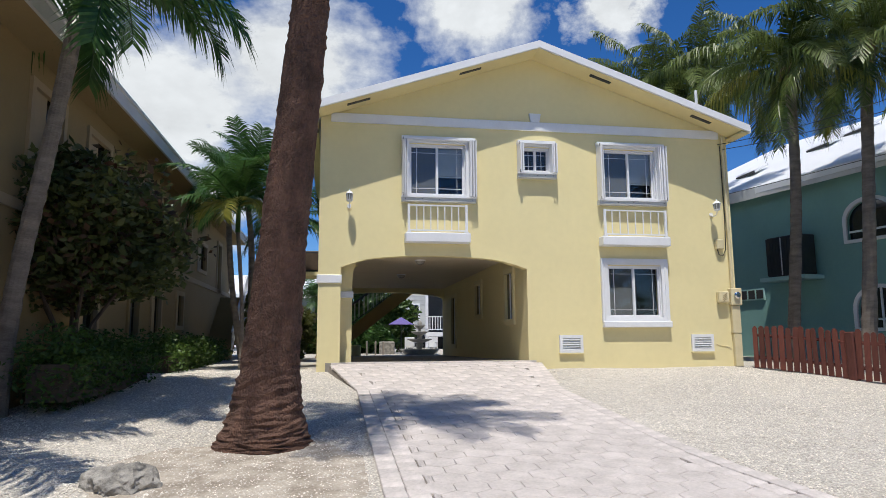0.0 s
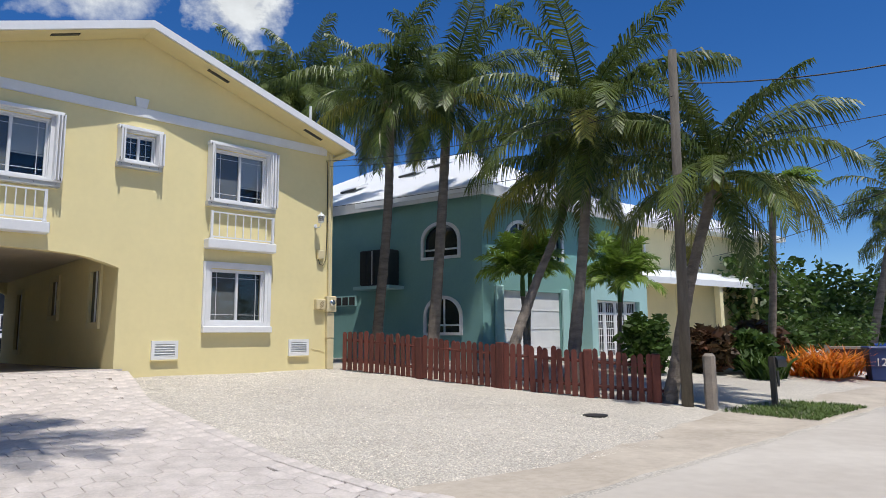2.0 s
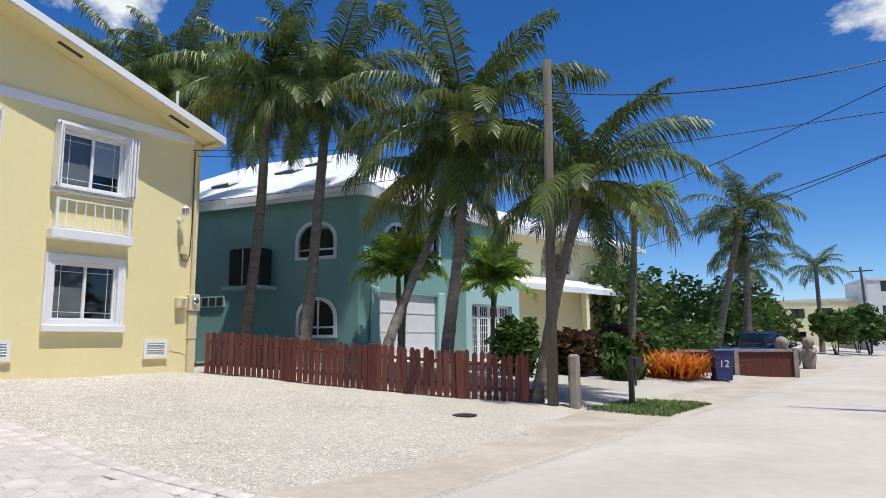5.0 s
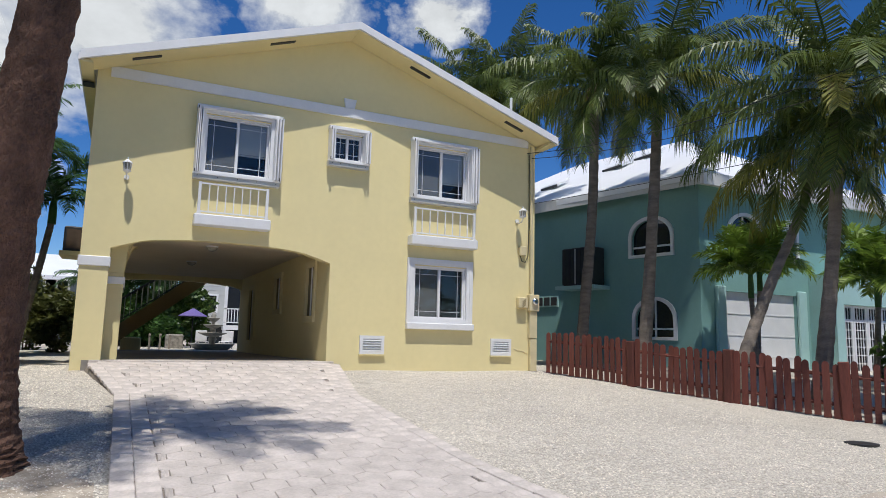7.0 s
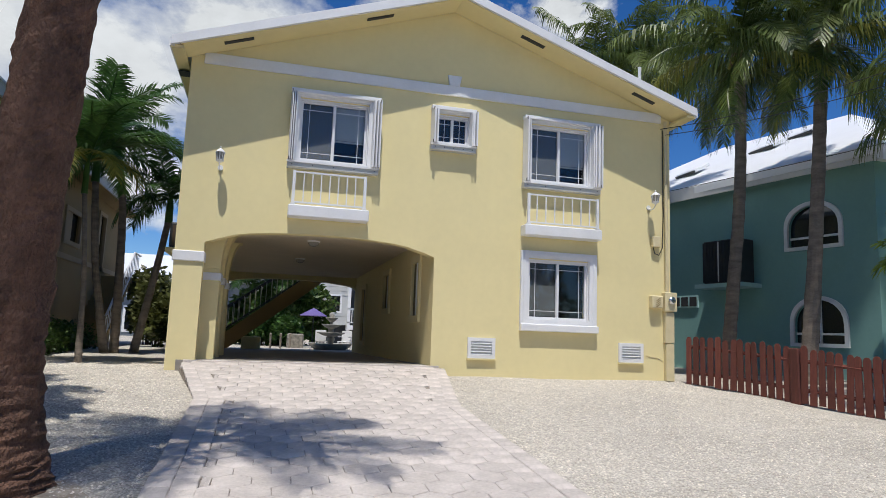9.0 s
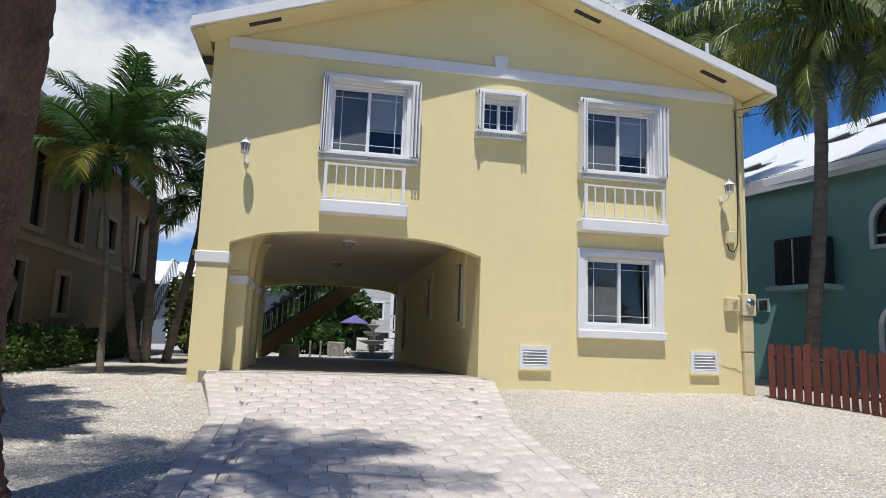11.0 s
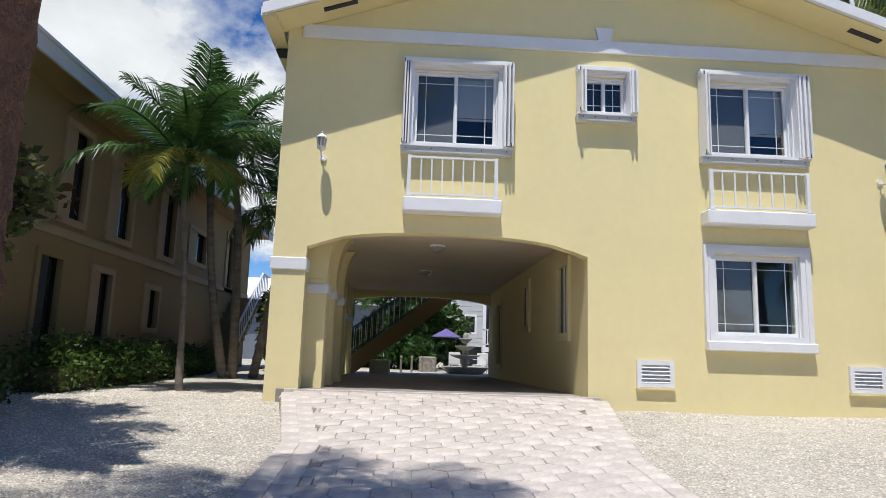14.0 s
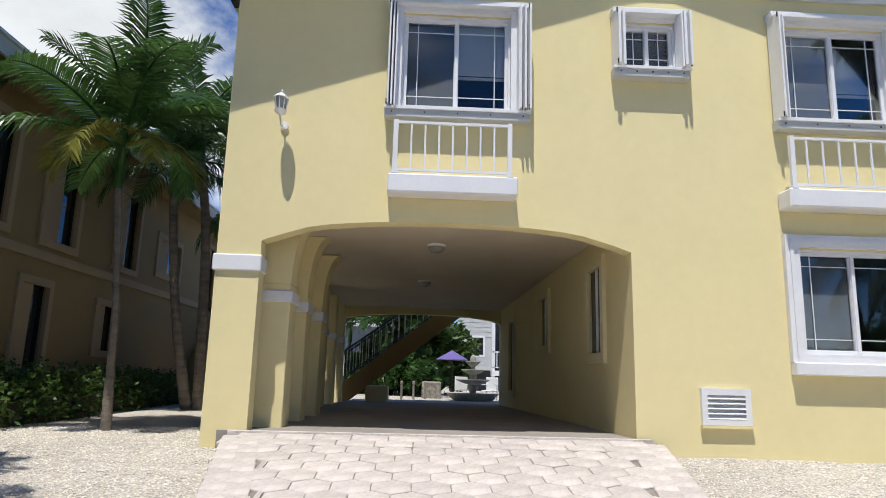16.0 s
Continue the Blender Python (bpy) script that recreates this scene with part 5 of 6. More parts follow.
            part("rim", lathe(bmesh.new(), [(0.05, -0.125), (0.23, -0.112), (0.24, 0.0), (0.23, 0.112), (0.05, 0.125)], 20), CHROME, wh)
            part("wheel_arch", lathe(bmesh.new(), [(0.40, -0.03), (0.43, -0.03), (0.43, 0.03), (0.40, 0.03)], 26), DARK, t).matrix_local = pose(x, s * (w - 0.02), 0.37, 90, 0, 0)
    part("grille", box(bmesh.new(), h - 0.06, h + 0.03, -0.5, 0.5, 0.5, 0.74, bevel=0.02), DARK, t)
    part("plate", box(bmesh.new(), h + 0.0, h + 0.045, -0.15, 0.15, 0.38, 0.48), WHITE, t)
    return t


car("parked_car", pose(9.75, -16.05, -0.975, 0, 0, 186), "dark navy parked SUV on the road edge", NAVY)
car("pickup_truck", pose(38.5, -6.8, -0.95, 0, 0, -20), "blue pickup truck parked in a driveway", BLUECAR, "truck", 5.4, 1.95, 1.8, True)
car("pickup_truck", pose(55.5, -15.2, -0.97, 0, 0, 165), "white pickup truck parked by the road", GREYWALL, "truck", 5.6, 2.0, 1.9, True)


def utility_pole(x, y, h, lean=(0, 0)):
    t = thing("utility_pole", pose(x, y, -1.0), "grey weathered wooden utility pole with cross arm and wires", "utility pole", "street poles")
    part("pole", tube(bmesh.new(), [(0, 0, -0.2), (lean[0], lean[1], h)], [0.17, 0.11], 12), POLE, t)
    part("crossarm", box(bmesh.new(), -0.06, 0.06, -1.1, 1.1, -0.06, 0.06, pose(lean[0] * 0.93, lean[1] * 0.93, h * 0.95)), POLE, t)
    for s in (-1, -0.4, 0.4, 1):
        part("insulator", lathe(bmesh.new(), [(0.03, 0), (0.05, 0.06), (0.03, 0.14)], 8, (lean[0] * 0.93, s, h * 0.95 + 0.06)), GREYWALL, t)
    part("conduit", tube(bmesh.new(), [(-0.18, 0.1, 0), (lean[0] * 0.6 - 0.16, 0.1, h * 0.6)], 0.04, 8), GREYWALL, t)


utility_pole(16.75, -16.15, 9.6, (-0.9, 0.1))
utility_pole(62, -16.0, 10, (0.2, 0))
utility_pole(82, -9.0, 9, (0, 0.3))


def wire(a, b, sag, r=0.012):
    pts = [Vector(a).lerp(Vector(b), k / 14) - Vector((0, 0, sag * 4 * (k / 14) * (1 - k / 14))) for k in range(15)]
    solid("overhead_cable", tube(bmesh.new(), pts, r, 4, False), CABLE, "thin black overhead cable between street poles", "cable", group="overhead cables")


TOP = (16.2, -16.05, 6.35)
wire(TOP, (12.62, -8.22, 5.6), 0.55, 0.014)
wire((16.2, -16.05, 6.30), (29.0, 2.0, 5.9), 0.5)
wire((16.3, -16.02, 4.95), (13.0, 9.0, 5.4), 0.2, 0.009)
wire((16.3, -16.02, 4.90), (34.0, 1.0, 4.6), 0.35)
wire((16.3, -16.02, 4.86), (27.0, -2.0, 4.9), 0.55)
wire((12.45, -8.2, 5.7), (9.62, -0.06, 5.12), 0.4, 0.008)
wire((12.45, -8.2, 5.3), (9.72, -0.06, 5.0), 0.35, 0.008)
for h in (5.3, 4.95):
    wire((16.25, -16.05, h), (62.1, -16.0, h + 2.6), 0.8, 0.009)
    wire((16.25, -16.05, h), (-40, -16.3, h + 0.4), 0.6, 0.009)

for i, (x, y) in enumerate(((31.8, -9.0), (37.5, -9.2))):
    bm = bmesh.new()
    lathe(bm, [(0.26, -0.03), (0.30, 0.25), (0.36, 0.6), (0.30, 0.95), (0.22, 1.15), (0.26, 1.3), (0.2, 1.5), (0.06, 1.58)], 16)
    bmesh.ops.create_icosphere(bm, subdivisions=2, radius=0.2, matrix=Matrix.Translation((-0.25, -0.15, 1.3)))
    for s in (-1, 1):
        tube(bm, [(-0.1, 0.3 * s, 0.95), (-0.4, 0.25 * s, 0.8), (-0.45, 0.1 * s, 0.95)], [0.12, 0.09, 0.06], 7)
    solid("statue", bm, POST, "pale grey concrete sea-creature statue by the road", "statue", group="roadside statues", smooth=True, m=pose(x, y, -0.97))

fb = thing("far_building", pose(96, -8.2, -1, 0, 0, -72), "white flat-roofed three-storey building down the street", "building")
FW = [rect(1.5 + 3.2 * i, 3.0 + 3.2 * i, 1.2 + 3 * j, 2.5 + 3 * j) for i in range(4) for j in range(3)]
part("wall", plate(bmesh.new(), rect(0, 14, 0, 8.6), FW, FRONT, 0.25), GREYWALL, fb)
part("wall", box(bmesh.new(), 0, 0.25, 0.26, 10, 0, 8.6), GREYWALL, fb)
for i, w in enumerate(FW):
    part("window", box(bmesh.new(), w[0][0], w[1][0], 0.12, 0.15, w[0][1], w[2][1]), CARGLASS, fb)
part("roof", box(bmesh.new(), -0.1, 14.1, -0.1, 10.1, 8.6, 8.9), GREYWALL, fb)
part("balcony", box(bmesh.new(), 4, 14, -1.6, -0.002, 2.9, 3.1), GREYWALL, fb)
fb = thing("far_building", pose(98, 2, -1, 0, 0, -80), "pale pink flat-roofed house at the end of the street", "building")
FW = [rect(1.5 + 3.2 * i, 3.0 + 3.2 * i, 1.2 + 3 * j, 2.5 + 3 * j) for i in range(3) for j in range(2)]
part("wall", plate(bmesh.new(), rect(0, 11, 0, 6.4), FW, FRONT, 0.25), CREAM, fb)
for i, w in enumerate(FW):
    part("window", box(bmesh.new(), w[0][0], w[1][0], 0.12, 0.15, w[0][1], w[2][1]), CARGLASS, fb)
part("roof", box(bmesh.new(), -0.1, 11.1, -0.1, 10.1, 6.4, 6.7), GREYWALL, fb)

for i, (x, y, r) in enumerate(((66, -7.5, 2.2), (72, -9.5, 2.4), (80, -8.0, 2.6), (58, -17.6, 1.8), (53, -18.2, 1.6))):
    bush("street_tree", x, y, -0.97, (r, r, r * 0.8), 1400, 0.5, LEAF, "rounded green tree beside the street", "tree", 150 + i, 0.8, group="street trees")
for i, (x, y, h) in enumerate(((-0.9, 10.2, 1.2), (-1.9, 12.6, 1.5), (-2.6, 15.0, 1.7))):
    bush("shrub", x, y, -0.4, (0.9, 0.9, h), 2200, 0.25, LEAFD, "dense shrub behind the palm cluster", "shrub", 160 + i)

# tree belts that close the view
def belt(name, label, spots, seed, n=1300, size=0.5, material=None):
    rnd = random.Random(seed)
    bm = bmesh.new()
    for x, y, z, r, h in spots:
        leaves(bm, rnd, (x, y, z + h * 0.5), (r, r, h * 0.6), n, size)
    tagged(solid(name, bm, material or LEAFD, label, "trees"), kind="stuff")


rb = random.Random(11)
belt("far_trees", "dense dark green trees along the street", [(30 + 4 * i, 0.5 + rb.uniform(-2, 3) - 0.12 * i, -0.8, rb.uniform(2.2, 3.2), rb.uniform(4.5, 6.5)) for i in range(2, 12)], 1, 1500, material=LEAF)
belt("far_trees", "green trees on the far side of the street", [(24 + 4.5 * i, -21 + rb.uniform(-2, 1.2) + 0.03 * i, -1, rb.uniform(2.2, 3.2), rb.uniform(4.2, 6.0)) for i in range(11)], 2, 1500, material=LEAF)
belt("far_trees", "green trees at the end of the street", [(105 + 3 * i, -22 + 4 * i, -1, 4, rb.uniform(4, 7)) for i in range(9)], 3, 700, 0.8)
belt("far_trees", "trees across the road behind the walker", [(-24 + 5 * i, -22 + rb.uniform(-1, 1), -1, 3.0, rb.uniform(4.5, 7)) for i in range(9)], 4, 700, 0.7)
belt("far_trees", "trees behind the neighbouring houses", [(-16 + 3.5 * i, 46 + rb.uniform(-2, 2), -1, 3.5, rb.uniform(4, 6)) for i in range(16)], 5, 700, 0.7)

# ---- back yard seen through the carport ----
FOUNT = mat("pale_cast_stone", (0.40, 0.385, 0.35), 0.9, 0.3, 5, 0.3, 30)


def fountain(x, y, z):
    t = thing("fountain", pose(x, y, z) @ Matrix.Diagonal((0.92, 0.92, 0.8, 1)), "grey stone tiered garden fountain with scalloped bowls", "fountain")
    part("bowl", lathe(bmesh.new(), [(0.5, 0.0), (0.62, 0.08), (0.85, 0.28), (0.97, 0.42), (0.99, 0.48), (0.92, 0.48), (0.6, 0.36)], 28), FOUNT, t, smooth=True)
    for zz, r in ((1.0, 0.62), (1.42, 0.43), (1.78, 0.28)):
        part("tier", lathe(bmesh.new(), [(0.08, zz - 0.2), (r * 0.6, zz - 0.12), (r, zz), (r * 1.02, zz + 0.04), (r * 0.6, zz)], 24), FOUNT, t, smooth=True)
    part("stem", lathe(bmesh.new(), [(0.2, 0.3), (0.12, 0.5), (0.2, 0.7), (0.1, 0.9), (0.14, 1.2), (0.07, 1.5), (0.1, 1.8), (0.12, 1.95), (0.03, 2.1)], 18), FOUNT, t, smooth=True)


fountain(4.38, 15.8, -0.32)
sr = thing("outside_stair", pose(-0.15, 12.0, -0.30), "tan outside stair with a dark metal railing", "stairs")
for s in (0, 0.9):
    part("stringer", plate(bmesh.new(), [(-0.1, -0.02), (0.40, -0.02), (3.9, 2.72), (3.9, 3.10), (3.6, 3.10), (0.0, 0.28)], [], FRONT @ Matrix.Translation((0, 0, s)), 0.08), SHADE_TAN, sr)
for k in range(15):
    part("step", box(bmesh.new(), 0.05 + 0.255 * k, 0.36 + 0.255 * k, 0.09, 0.89, 0.16 + 0.2 * k, 0.2 + 0.2 * k), SHADE_TAN, sr)
for s in (0.03, 0.94):
    part("handrail", tube(bmesh.new(), [(0, s, 1.2), (4.0, s, 4.1)], 0.03, 6), DARK, sr)
    part("lower_rail", tube(bmesh.new(), [(0, s, 0.45), (4.0, s, 3.4)], 0.02, 6), DARK, sr)
    for k in range(22):
        part("baluster", box(bmesh.new(), 0.02 + 0.18 * k - 0.012, 0.02 + 0.18 * k + 0.012, s - 0.012, s + 0.012, 0.44 + 0.1325 * k, 1.2 + 0.1325 * k), GREYSIDE, sr)
solid("planter", box(bmesh.new(), -0.34, 0.34, -0.34, 0.34, 0, 0.55, bevel=0.03), CREAM, "square pale yellow stucco planter box", "planter", m=pose(1.25, 13.2, -0.28))
solid("patio", box(bmesh.new(), -6, 12, BACK + 0.62, 24, -0.9, -0.30), SLAB, "grey concrete back patio", "patio", "structure")
for i, (x, y) in enumerate(((2.2, 17.5), (2.9, 18.5), (0.6, 19.0), (1.6, 18.2), (3.3, 17.0))):
    bush("shrub", x - 0.5, y + 2, -0.30, (1.0, 0.9, 1.2 if i < 2 else 0.8), 1400, 0.3, LEAF if i % 2 else FRONDD, "lush green palm shrub in the back yard", "shrub", 90 + i)
for i, (x, y) in enumerate(((0.9, 20), (2.2, 20.5), (-0.5, 21))):
    palm([(x, y, -0.30), (x, y, 1.0), (x + 0.1, y, 2.0)], [0.1, 0.08, 0.07], ARECA_G, 16, "leafy palm in the back yard", 95 + i, shaft=True, spans=(0, 1, 1, 2))
for i, (x, y, h) in enumerate(((1.9, 20.0, 1.5), (3.2, 22.0, 1.9), (4.2, 22.8, 1.8), (2.3, 23.0, 2.2), (0.9, 22.5, 1.6), (-0.6, 20.5, 1.0))):
    bush("shrub", x, y, -0.30, (1.2, 1.0, h), 2600, 0.3, LEAF, "tall leafy green shrub in the back yard", "shrub", 130 + i)
t = thing("parasol", pose(3.8, 18.5, -0.30), "purple canvas garden parasol", "parasol")
part("pole", tube(bmesh.new(), [(0, 0, 0), (0, 0, 1.9)], 0.025, 8), DARK, t)
part("canopy", lathe(bmesh.new(), [(0.62, 1.52), (0.61, 1.55), (0.33, 1.71), (0.03, 1.88)], 8), PURPLE, t)
for i, (x, y) in enumerate(((2.35, 15.5), (2.75, 16.2), (1.95, 15.2))):
    solid("bollard", lathe(bmesh.new(), [(0.04, 0), (0.04, 0.6), (0.05, 0.61), (0.05, 0.68), (0.02, 0.72)], 10), POST, "short pale dock post in the back yard", "post", group="dock posts", m=pose(x, y, -0.30))
solid("stone_pier", box(bmesh.new(), -0.35, 0.35, -0.3, 0.3, 0, 0.7, bevel=0.05), ROCK, "rough grey stone pier", "pier", m=pose(3.0, 17.3, -0.30))


def garden_chair(x, y, a):
    t = thing("garden_chair", pose(x, y, -0.30, 0, 0, a), "white plastic garden chair", "chair", "white garden chairs")
    part("seat", box(bmesh.new(), -0.24, 0.24, -0.24, 0.24, 0.40, 0.44, bevel=0.015), WHITE, t)
    part("backrest", box(bmesh.new(), -0.24, 0.24, 0.2, 0.24, 0.44, 0.9, bevel=0.015), WHITE, t)
    for sx in (-0.21, 0.21):
        for sy in (-0.21, 0.21):
            part("leg", box(bmesh.new(), sx - 0.025, sx + 0.025, sy - 0.025, sy + 0.025, 0, 0.4), WHITE, t)
        part("arm", box(bmesh.new(), sx - 0.03, sx + 0.03, -0.22, 0.22, 0.62, 0.65), WHITE, t)


garden_chair(4.15, 17.4, 160)
garden_chair(5.1, 17.0, -30)
solid("water", box(bmesh.new(), -40, 60, 24, 31, -1.6, -1.2), WATER, "calm canal water behind the house", "canal", "structure")

sh = thing("siding_house", pose(5.0, 32, -0.6), "pale clapboard house with a white balcony across the canal", "house")
part("wall", plate(bmesh.new(), rect(0, 1.9, 1.6, 7), [rect(0.8, 1.4, 2.5, 3.5)], FRONT, 0.3), GREYSIDE, sh)
for k in range(18):
    z = 1.6 + 0.28 * k
    if not 2.2 < z < 3.5:
        part("clapboard", box(bmesh.new(), 0, 1.9, -0.03, 0.0, z, z + 0.25, None), GREYSIDE, sh)
w = part("window", plate(bmesh.new(), rect(0.68, 1.52, 2.38, 3.62), [rect(0.8, 1.4, 2.5, 3.5)], FRONT @ Matrix.Translation((0, 0, -0.05)), 0.06), WHITE, sh)
part("pane", box(bmesh.new(), 0.8, 1.4, 0.1, 0.12, 2.5, 3.5), CARGLASS, w)
# shade behind and below the balcony is in these walls' colour
part("wall", box(bmesh.new(), 1.9, 12, 2.0, 2.2, 0, 7), ROOM_DARK, sh, "wall behind the balcony with shade put into its dark colour")
part("wall", box(bmesh.new(), 0, 1.9, 0.5, 0.7, 0, 1.6), ROOM_DARK, sh)
part("balcony", box(bmesh.new(), 1.9, 12, -0.2, 2.0, 1.3, 1.6), WHITE, sh)
for z in (1.75, 2.65):
    part("rail", box(bmesh.new(), 1.9, 12, -0.15, -0.09, z, z + 0.07), WHITE, sh)
for k in range(50):
    part("baluster", box(bmesh.new(), 2.0 + 0.19 * k, 2.05 + 0.19 * k, -0.14, -0.10, 1.75, 2.65), WHITE, sh)
for x in (2.0, 4.0, 6.5):
    part("post", box(bmesh.new(), x - 0.1, x + 0.1, -0.15, 0.05, 0, 7), WHITE, sh)
part("roof", box(bmesh.new(), -0.5, 12.5, -0.8, 6, 7.0, 7.3), ROOFW, sh)
sh = thing("canal_house", pose(-16, 34, -1.0), "blue-grey house with a white roof across the canal", "house")
HW = [rect(2 + 3.5 * i, 3.2 + 3.5 * i, 1.2 + 2.2 * j, 2.6 + 2.2 * j) for i in range(4) for j in range(2)]
BLUEGREY = mat("blue_grey_siding", (0.16, 0.19, 0.22), 0.7, 0.15, 2)
part("wall", plate(bmesh.new(), rect(0, 17, 0, 4.6), HW, FRONT, 0.3), BLUEGREY, sh)
for h in HW:
    a, b, c, d = h[0][0], h[1][0], h[0][1], h[2][1]
    w = part("window", plate(bmesh.new(), rect(a - 0.15, b + 0.15, c - 0.15, d + 0.15), [rect(a, (a + b) / 2 - 0.05, c, d), rect((a + b) / 2 + 0.05, b, c, d)], FRONT @ Matrix.Translation((0, 0, -0.05)), 0.06), WHITE, sh)
    part("pane", box(bmesh.new(), a, b, 0.1, 0.12, c, d), CARGLASS, w)
part("roof", plate(bmesh.new(), [(-0.8, 4.5), (10, 4.5), (10, 4.7), (4, 6.5), (-0.8, 4.75)], [], Matrix(((0, 0, 1, -0.5), (1, 0, 0, 0), (0, 1, 0, 0), (0, 0, 0, 1))), 18), ROOFW, sh)

# ---- loose stone, drain cover ----
bm = bmesh.new()
bmesh.ops.create_icosphere(bm, subdivisions=5, radius=0.34, matrix=Matrix.Diagonal((1.0, 0.75, 0.55, 1)))
for v in bm.verts:
    v.co *= 1 + 0.34 * noise.noise(v.co * 3.2) + 0.2 * noise.noise(v.co * 9) + 0.1 * noise.noise(v.co * 24)
solid("boulder", bm, ROCK, "pitted grey coral boulder half sunk in the gravel", "boulder", m=pose(-1.42, -7.65, -0.82))
t = thing("drain_cover", pose(10.5, -7.4, -0.815), "small dark drain cover flush in the gravel", "drain")
part("rim", lathe(bmesh.new(), [(0.20, -0.02), (0.22, 0.0), (0.22, 0.012), (0.18, 0.014)], 20), DARK, t)
part("lid", lathe(bmesh.new(), [(0.17, -0.01), (0.17, 0.006)], 20), POST, t)

VERGE = mat("trodden_sand", (0.56, 0.49, 0.40), 0.95, col2=(0.40, 0.34, 0.27), scale=1.1, bump=0.6, bscale=40)
bm = bmesh.new()
rows = []
for i in range(150):
    x = 4.85 + 0.25 * i
    top = -8.95 + 0.45 * noise.noise((x * 0.35, 0, 5)) + 0.12 * noise.noise((x * 2.1, 0, 9)) + (0.35 if x > 10 else 0.0)
    low = -10.15 + 0.10 * noise.noise((x * 1.3, 2, 7))
    rows.append([bm.verts.new((x, y, (max(lumpy(x, y), -0.96) + 0.009) if k else -0.99)) for k, y in enumerate((low - 0.12, low, low * 0.6 + top * 0.4, top - 0.05, top))])
    rows[-1][-1].co.z -= 0.03
for a, b in zip(rows, rows[1:]):
    for k in range(4):
        bm.faces.new((a[k], b[k], b[k + 1], a[k + 1]))
solid("verge", bm, VERGE, "strip of trodden sandy dirt along the road edge", "verge", "structure")

SOIL = mat("brown_leaf_litter", (0.56, 0.49, 0.40), 0.95, col2=(0.27, 0.22, 0.165), scale=4.0, bump=0.9, bscale=50)
bm = bmesh.new()
rings = []
for k in range(9):
    ring = []
    for j in range(56):
        a = math.tau * j / 56
        r = (k / 8) * (1 + 0.30 * noise.noise((1.6 * math.cos(a), 1.6 * math.sin(a), 4)) + 0.10 * noise.noise((6 * math.cos(a), 6 * math.sin(a), 1)))
        x, y = -0.45 + 1.55 * r * math.cos(a), -7.35 + 1.75 * r * math.sin(a)
        x = min(x, drive_left(y) - 0.16)
        ring.append(bm.verts.new((x, y, lumpy(x, y) + (0.006 if k < 8 else -0.02))))
    rings.append(ring)
for q, w in zip(rings, rings[1:]):
    for j in range(56):
        bm.faces.new((q[j], w[j], w[(j + 1) % 56], q[(j + 1) % 56]))
bmesh.ops.remove_doubles(bm, verts=bm.verts, dist=0.0005)
solid("soil_patch", bm, SOIL, "brown soil and leaf litter round the palm foot", "soil", "structure")

# ---- clouds ----
def cloud(az, el, w, h, seed, dist=1400):
    a, b = radians(az), radians(el)
    p = Vector((math.sin(a) * math.cos(b), math.cos(a) * math.cos(b), math.sin(b))) * dist
    bm = bmesh.new()
    bmesh.ops.create_grid(bm, x_segments=1, y_segments=1, size=1)
    m = look(p, (0, 0, 0)) @ Matrix.Diagonal((math.tan(radians(w)) * dist, math.tan(radians(h)) * dist, 1, 1))
    solid("backdrop_cloud", bm, cloud_mat("cloud", seed), "white cumulus cloud in a deep blue sky", "cloud", "structure", m=m)


for c in ((-15, 19, 13, 8, 1.3), (-4, 23.5, 12, 8, 7.1), (13, 29, 8, 7, 4.2), (25.5, 27.5, 5, 4, 9.4), (92, 23.5, 6, 3.5, 12.5), (-28, 24, 16, 12, 15.2), (-12, 11, 9, 5, 2.2), (60, 36, 9, 5, 3.3), (150, 30, 20, 10, 5.6), (-90, 28, 20, 10, 6.6), (200, 32, 22, 10, 8.8)):
    cloud(*c)

# ---- small repeated pieces: pavers and gravel stones ----
def hexagon(bm, at=(0, 0, 0), slope=0.0):
    """One six-sided paver with eased edges, its points along the drive."""
    r = 0.183
    c, q = math.cos(slope), math.sin(slope)
    ring = [(r * math.cos(math.pi / 3 * k + math.pi / 6), r * 1.02 * math.sin(math.pi / 3 * k + math.pi / 6)) for k in range(6)]
    rows = [[bm.verts.new((at[0] + x * f, at[1] + y * f * c - z * q, at[2] + y * f * q + z * c)) for x, y in ring] for f, z in ((0.985, -0.03), (0.985, 0.008), (0.955, 0.014))]
    bm.faces.new(rows[2])
    for a, b in zip(rows, rows[1:]):
        for k in range(6):
            bm.faces.new((a[k], a[(k + 1) % 6], b[(k + 1) % 6], b[k]))
    return bm


HEX = mesh_of("paver", hexagon(bmesh.new()), PAVER)
BRICK = mesh_of("edging_paver", box(bmesh.new(), -0.10, 0.10, -0.145, 0.145, -0.03, 0.016, bevel=0.008), PAVER)
SOLDIER = mesh_of("edging_paver", box(bmesh.new(), -0.19, 0.19, -0.105, 0.105, -0.03, 0.016, bevel=0.008), PAVER)
rp = random.Random(9)
last_piece = [None]


def lay(mesh, x, y, turn=0.0):
    s = math.degrees(math.atan((drive_z(x, y + 0.1) - drive_z(x, y - 0.1)) / 0.2))
    ob = last_piece[0] = new(mesh.name.split(".")[0], mesh)
    ob.parent = driveway
    ob.matrix_local = pose(x, y, drive_z(x, y) - 0.006 + rp.uniform(-0.003, 0.003), s + rp.uniform(-0.5, 0.5), rp.uniform(-0.5, 0.5), turn + rp.uniform(-1.2, 1.2))


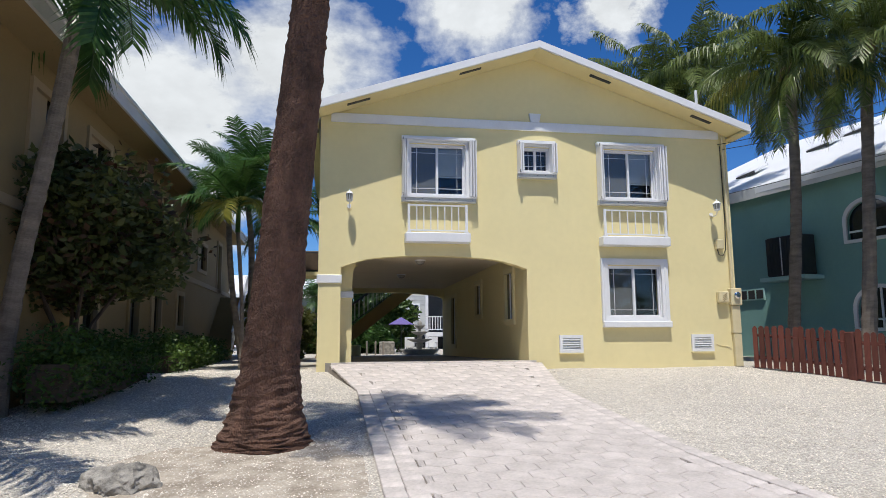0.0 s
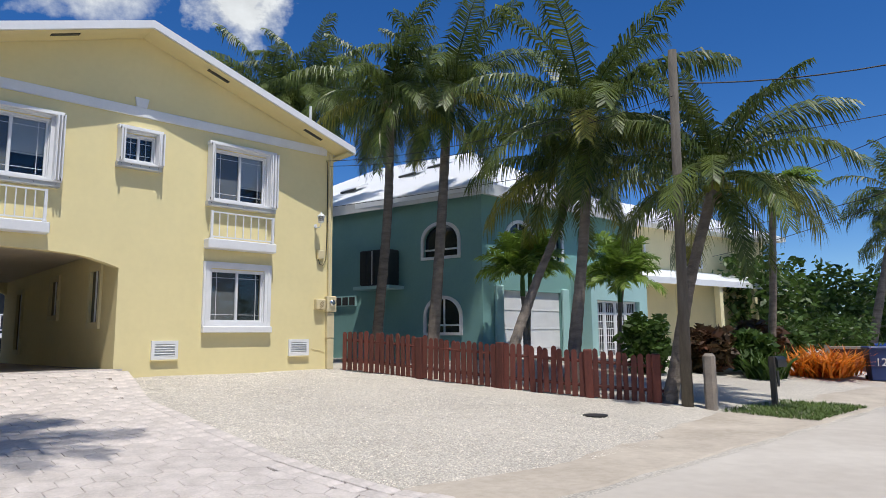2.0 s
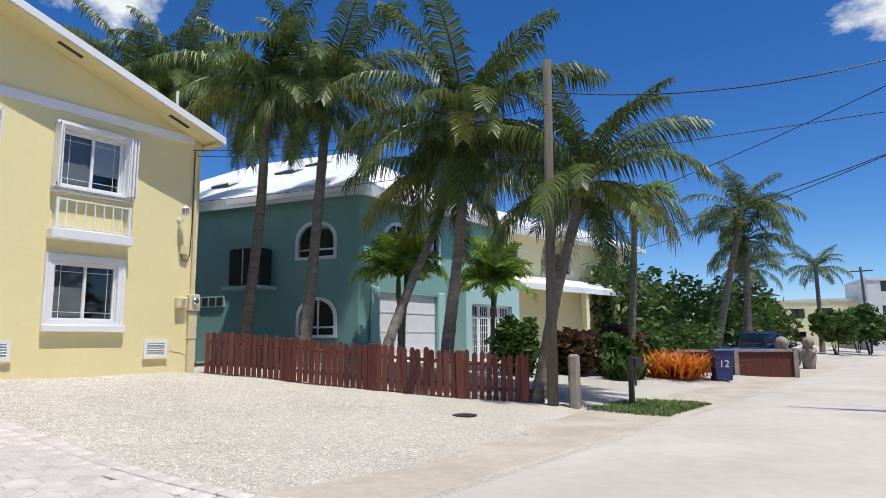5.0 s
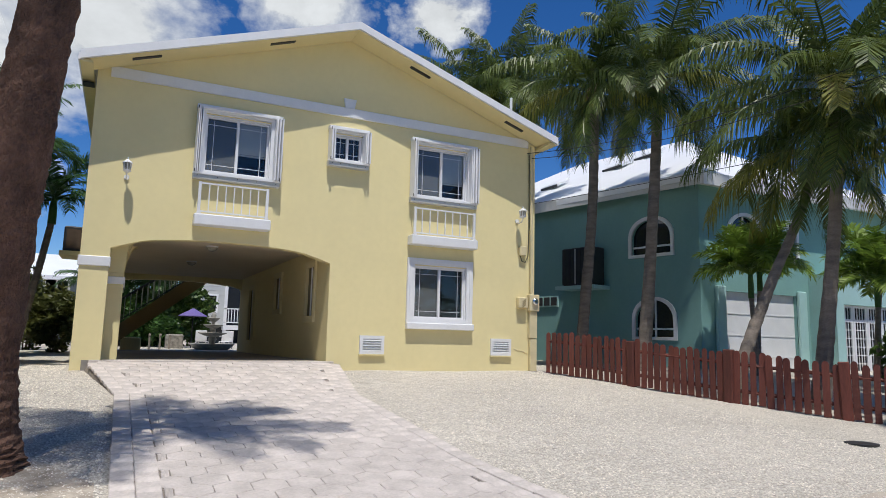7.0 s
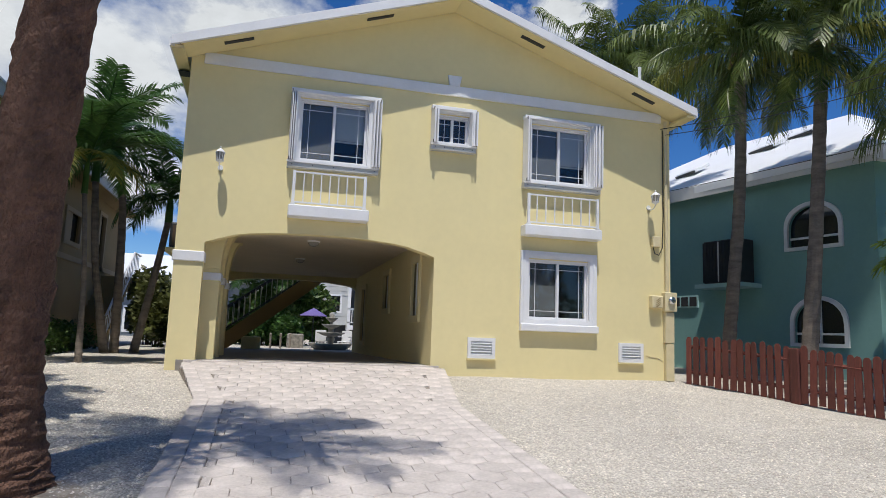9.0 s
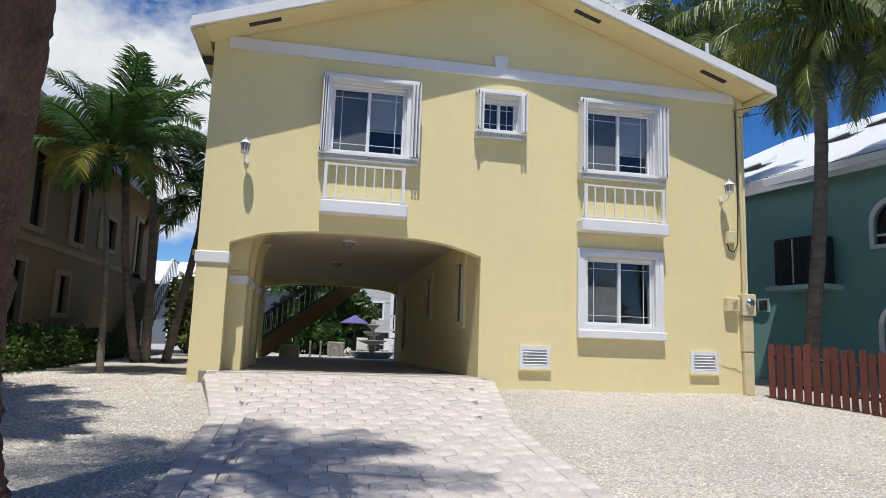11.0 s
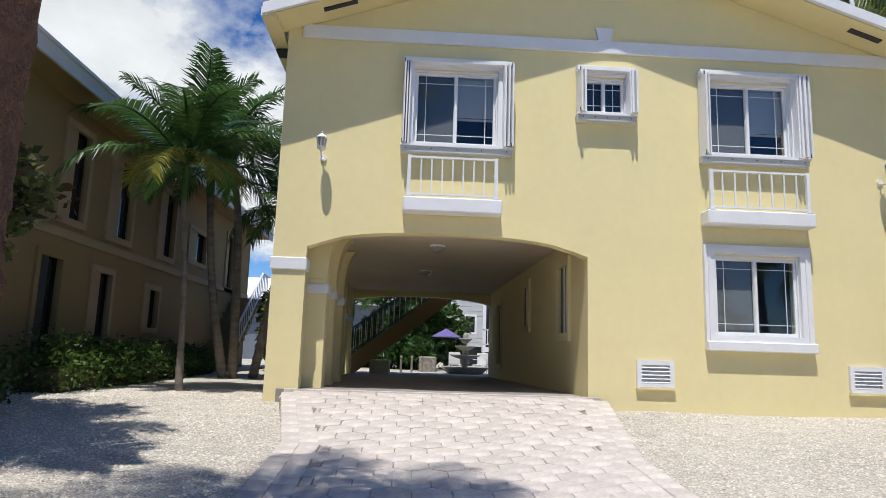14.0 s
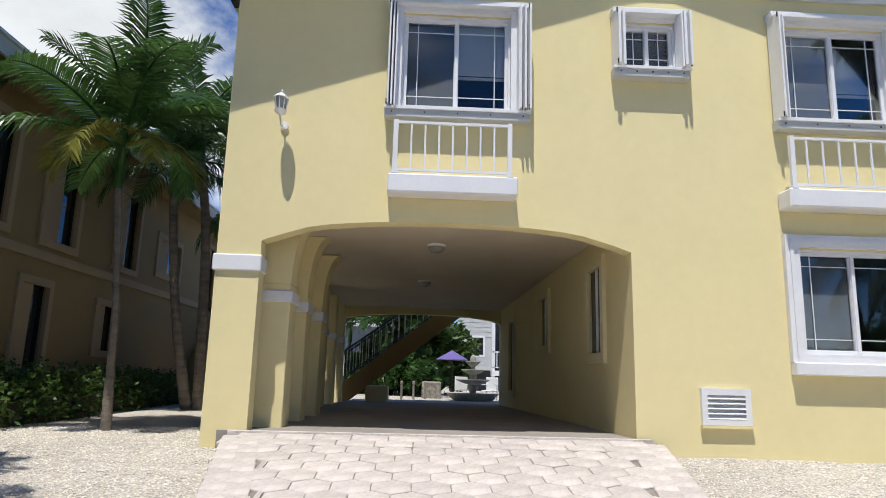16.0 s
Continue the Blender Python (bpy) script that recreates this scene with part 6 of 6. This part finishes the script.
DX, DY = 0.183 * math.sqrt(3), 0.183 * 1.02 * 1.5
rest = bmesh.new()
for j in range(33):
    y = -0.64 - j * DY
    for i in range(-1, 18):
        x = 0.6 + (i + 0.5 * (j % 2)) * DX
        if drive_left(y) + 0.33 < x < drive_right(y) - 0.26:
            if y > -5.9:
                lay(HEX, x, y)
            else:
                hexagon(rest, (x, y, drive_z(x, y) - 0.006 + rp.uniform(-0.002, 0.002)), math.atan((drive_z(x, y + 0.1) - drive_z(x, y - 0.1)) / 0.2))
UNIT = mesh_of("paver", box(bmesh.new(), -0.5, 0.5, -0.13, 0.13, -0.03, 0.012), PAVER)
for j in range(33):
    y = -0.64 - j * DY
    xs = [0.6 + (i + 0.5 * (j % 2)) * DX for i in range(-1, 18)]
    xs = [x for x in xs if drive_left(y) + 0.33 < x < drive_right(y) - 0.26]
    for a, b in ((drive_left(y) + 0.37, xs[0] - 0.165), (xs[-1] + 0.165, drive_right(y) - 0.35)):
        if b - a > 0.03:
            lay(UNIT, (a + b) / 2, y)
            last_piece[0].scale = (b - a, 1, 1)
ob = part("paver_field", rest, PAVER, driveway)
tagged(ob, kind="stuff")
for k in range(33):
    y = -0.3 - 0.295 * k
    if y > -9.7:
        lay(BRICK, drive_left(y) + 0.05, y, 8 if y > -2.6 else 1)
        lay(BRICK, drive_left(y) + 0.255, y - 0.1, 8 if y > -2.6 else 1)
        lay(BRICK, drive_right(y) - 0.03, y, -10 if y > -3 else 8 if y < -7 else 0)
        lay(BRICK, drive_right(y) - 0.235, y - 0.1, -10 if y > -3 else 8 if y < -7 else 0)
for k in range(11):
    lay(SOLDIER, 0.75 + 0.385 * k, -0.17)
    if k < 11:
        lay(SOLDIER, 0.62 + 0.385 * k, -0.39)


def pebbles(count, seed, x0, x1, y0, y1, lo, hi):
    rnd = random.Random(seed)
    verts, faces = [], []
    oct_f = ((0, 2, 4), (2, 1, 4), (1, 3, 4), (3, 0, 4), (2, 0, 5), (1, 2, 5), (3, 1, 5), (0, 3, 5))
    n = 0
    while n < count:
        x, y = rnd.uniform(x0, x1), rnd.uniform(y0, y1)
        if drive_left(y) - 0.1 < x < drive_right(y) + 0.1 or (0 < x < 10 and y > -0.05):
            continue
        s = rnd.uniform(lo, hi)
        a = rnd.uniform(0, 3.1)
        c, q = math.cos(a) * s, math.sin(a) * s
        k = rnd.uniform(0.5, 0.9)
        z = lumpy(x, y) + 0.15 * s
        b = len(verts)
        verts += [(x + c, y + q, z), (x - c, y - q, z), (x - q * k, y + c * k, z), (x + q * k, y - c * k, z), (x + rnd.uniform(-0.3, 0.3) * s, y + rnd.uniform(-0.3, 0.3) * s, z + s * 0.6), (x, y, z - s * 0.5)]
        faces += [tuple(b + i for i in f) for f in oct_f]
        n += 1
    me = bpy.data.meshes.new("gravel")
    me.from_pydata(verts, [], faces)
    me.materials.append(STONE)
    tagged(new("gravel", me), "loose pale coral gravel stones on the yard", "gravel", kind="stuff")


pebbles(34000, 1, 4.3, 10.5, -9.3, -0.05, 0.008, 0.019)
pebbles(40000, 2, -4.5, 1.0, -9.3, 2.5, 0.008, 0.020)
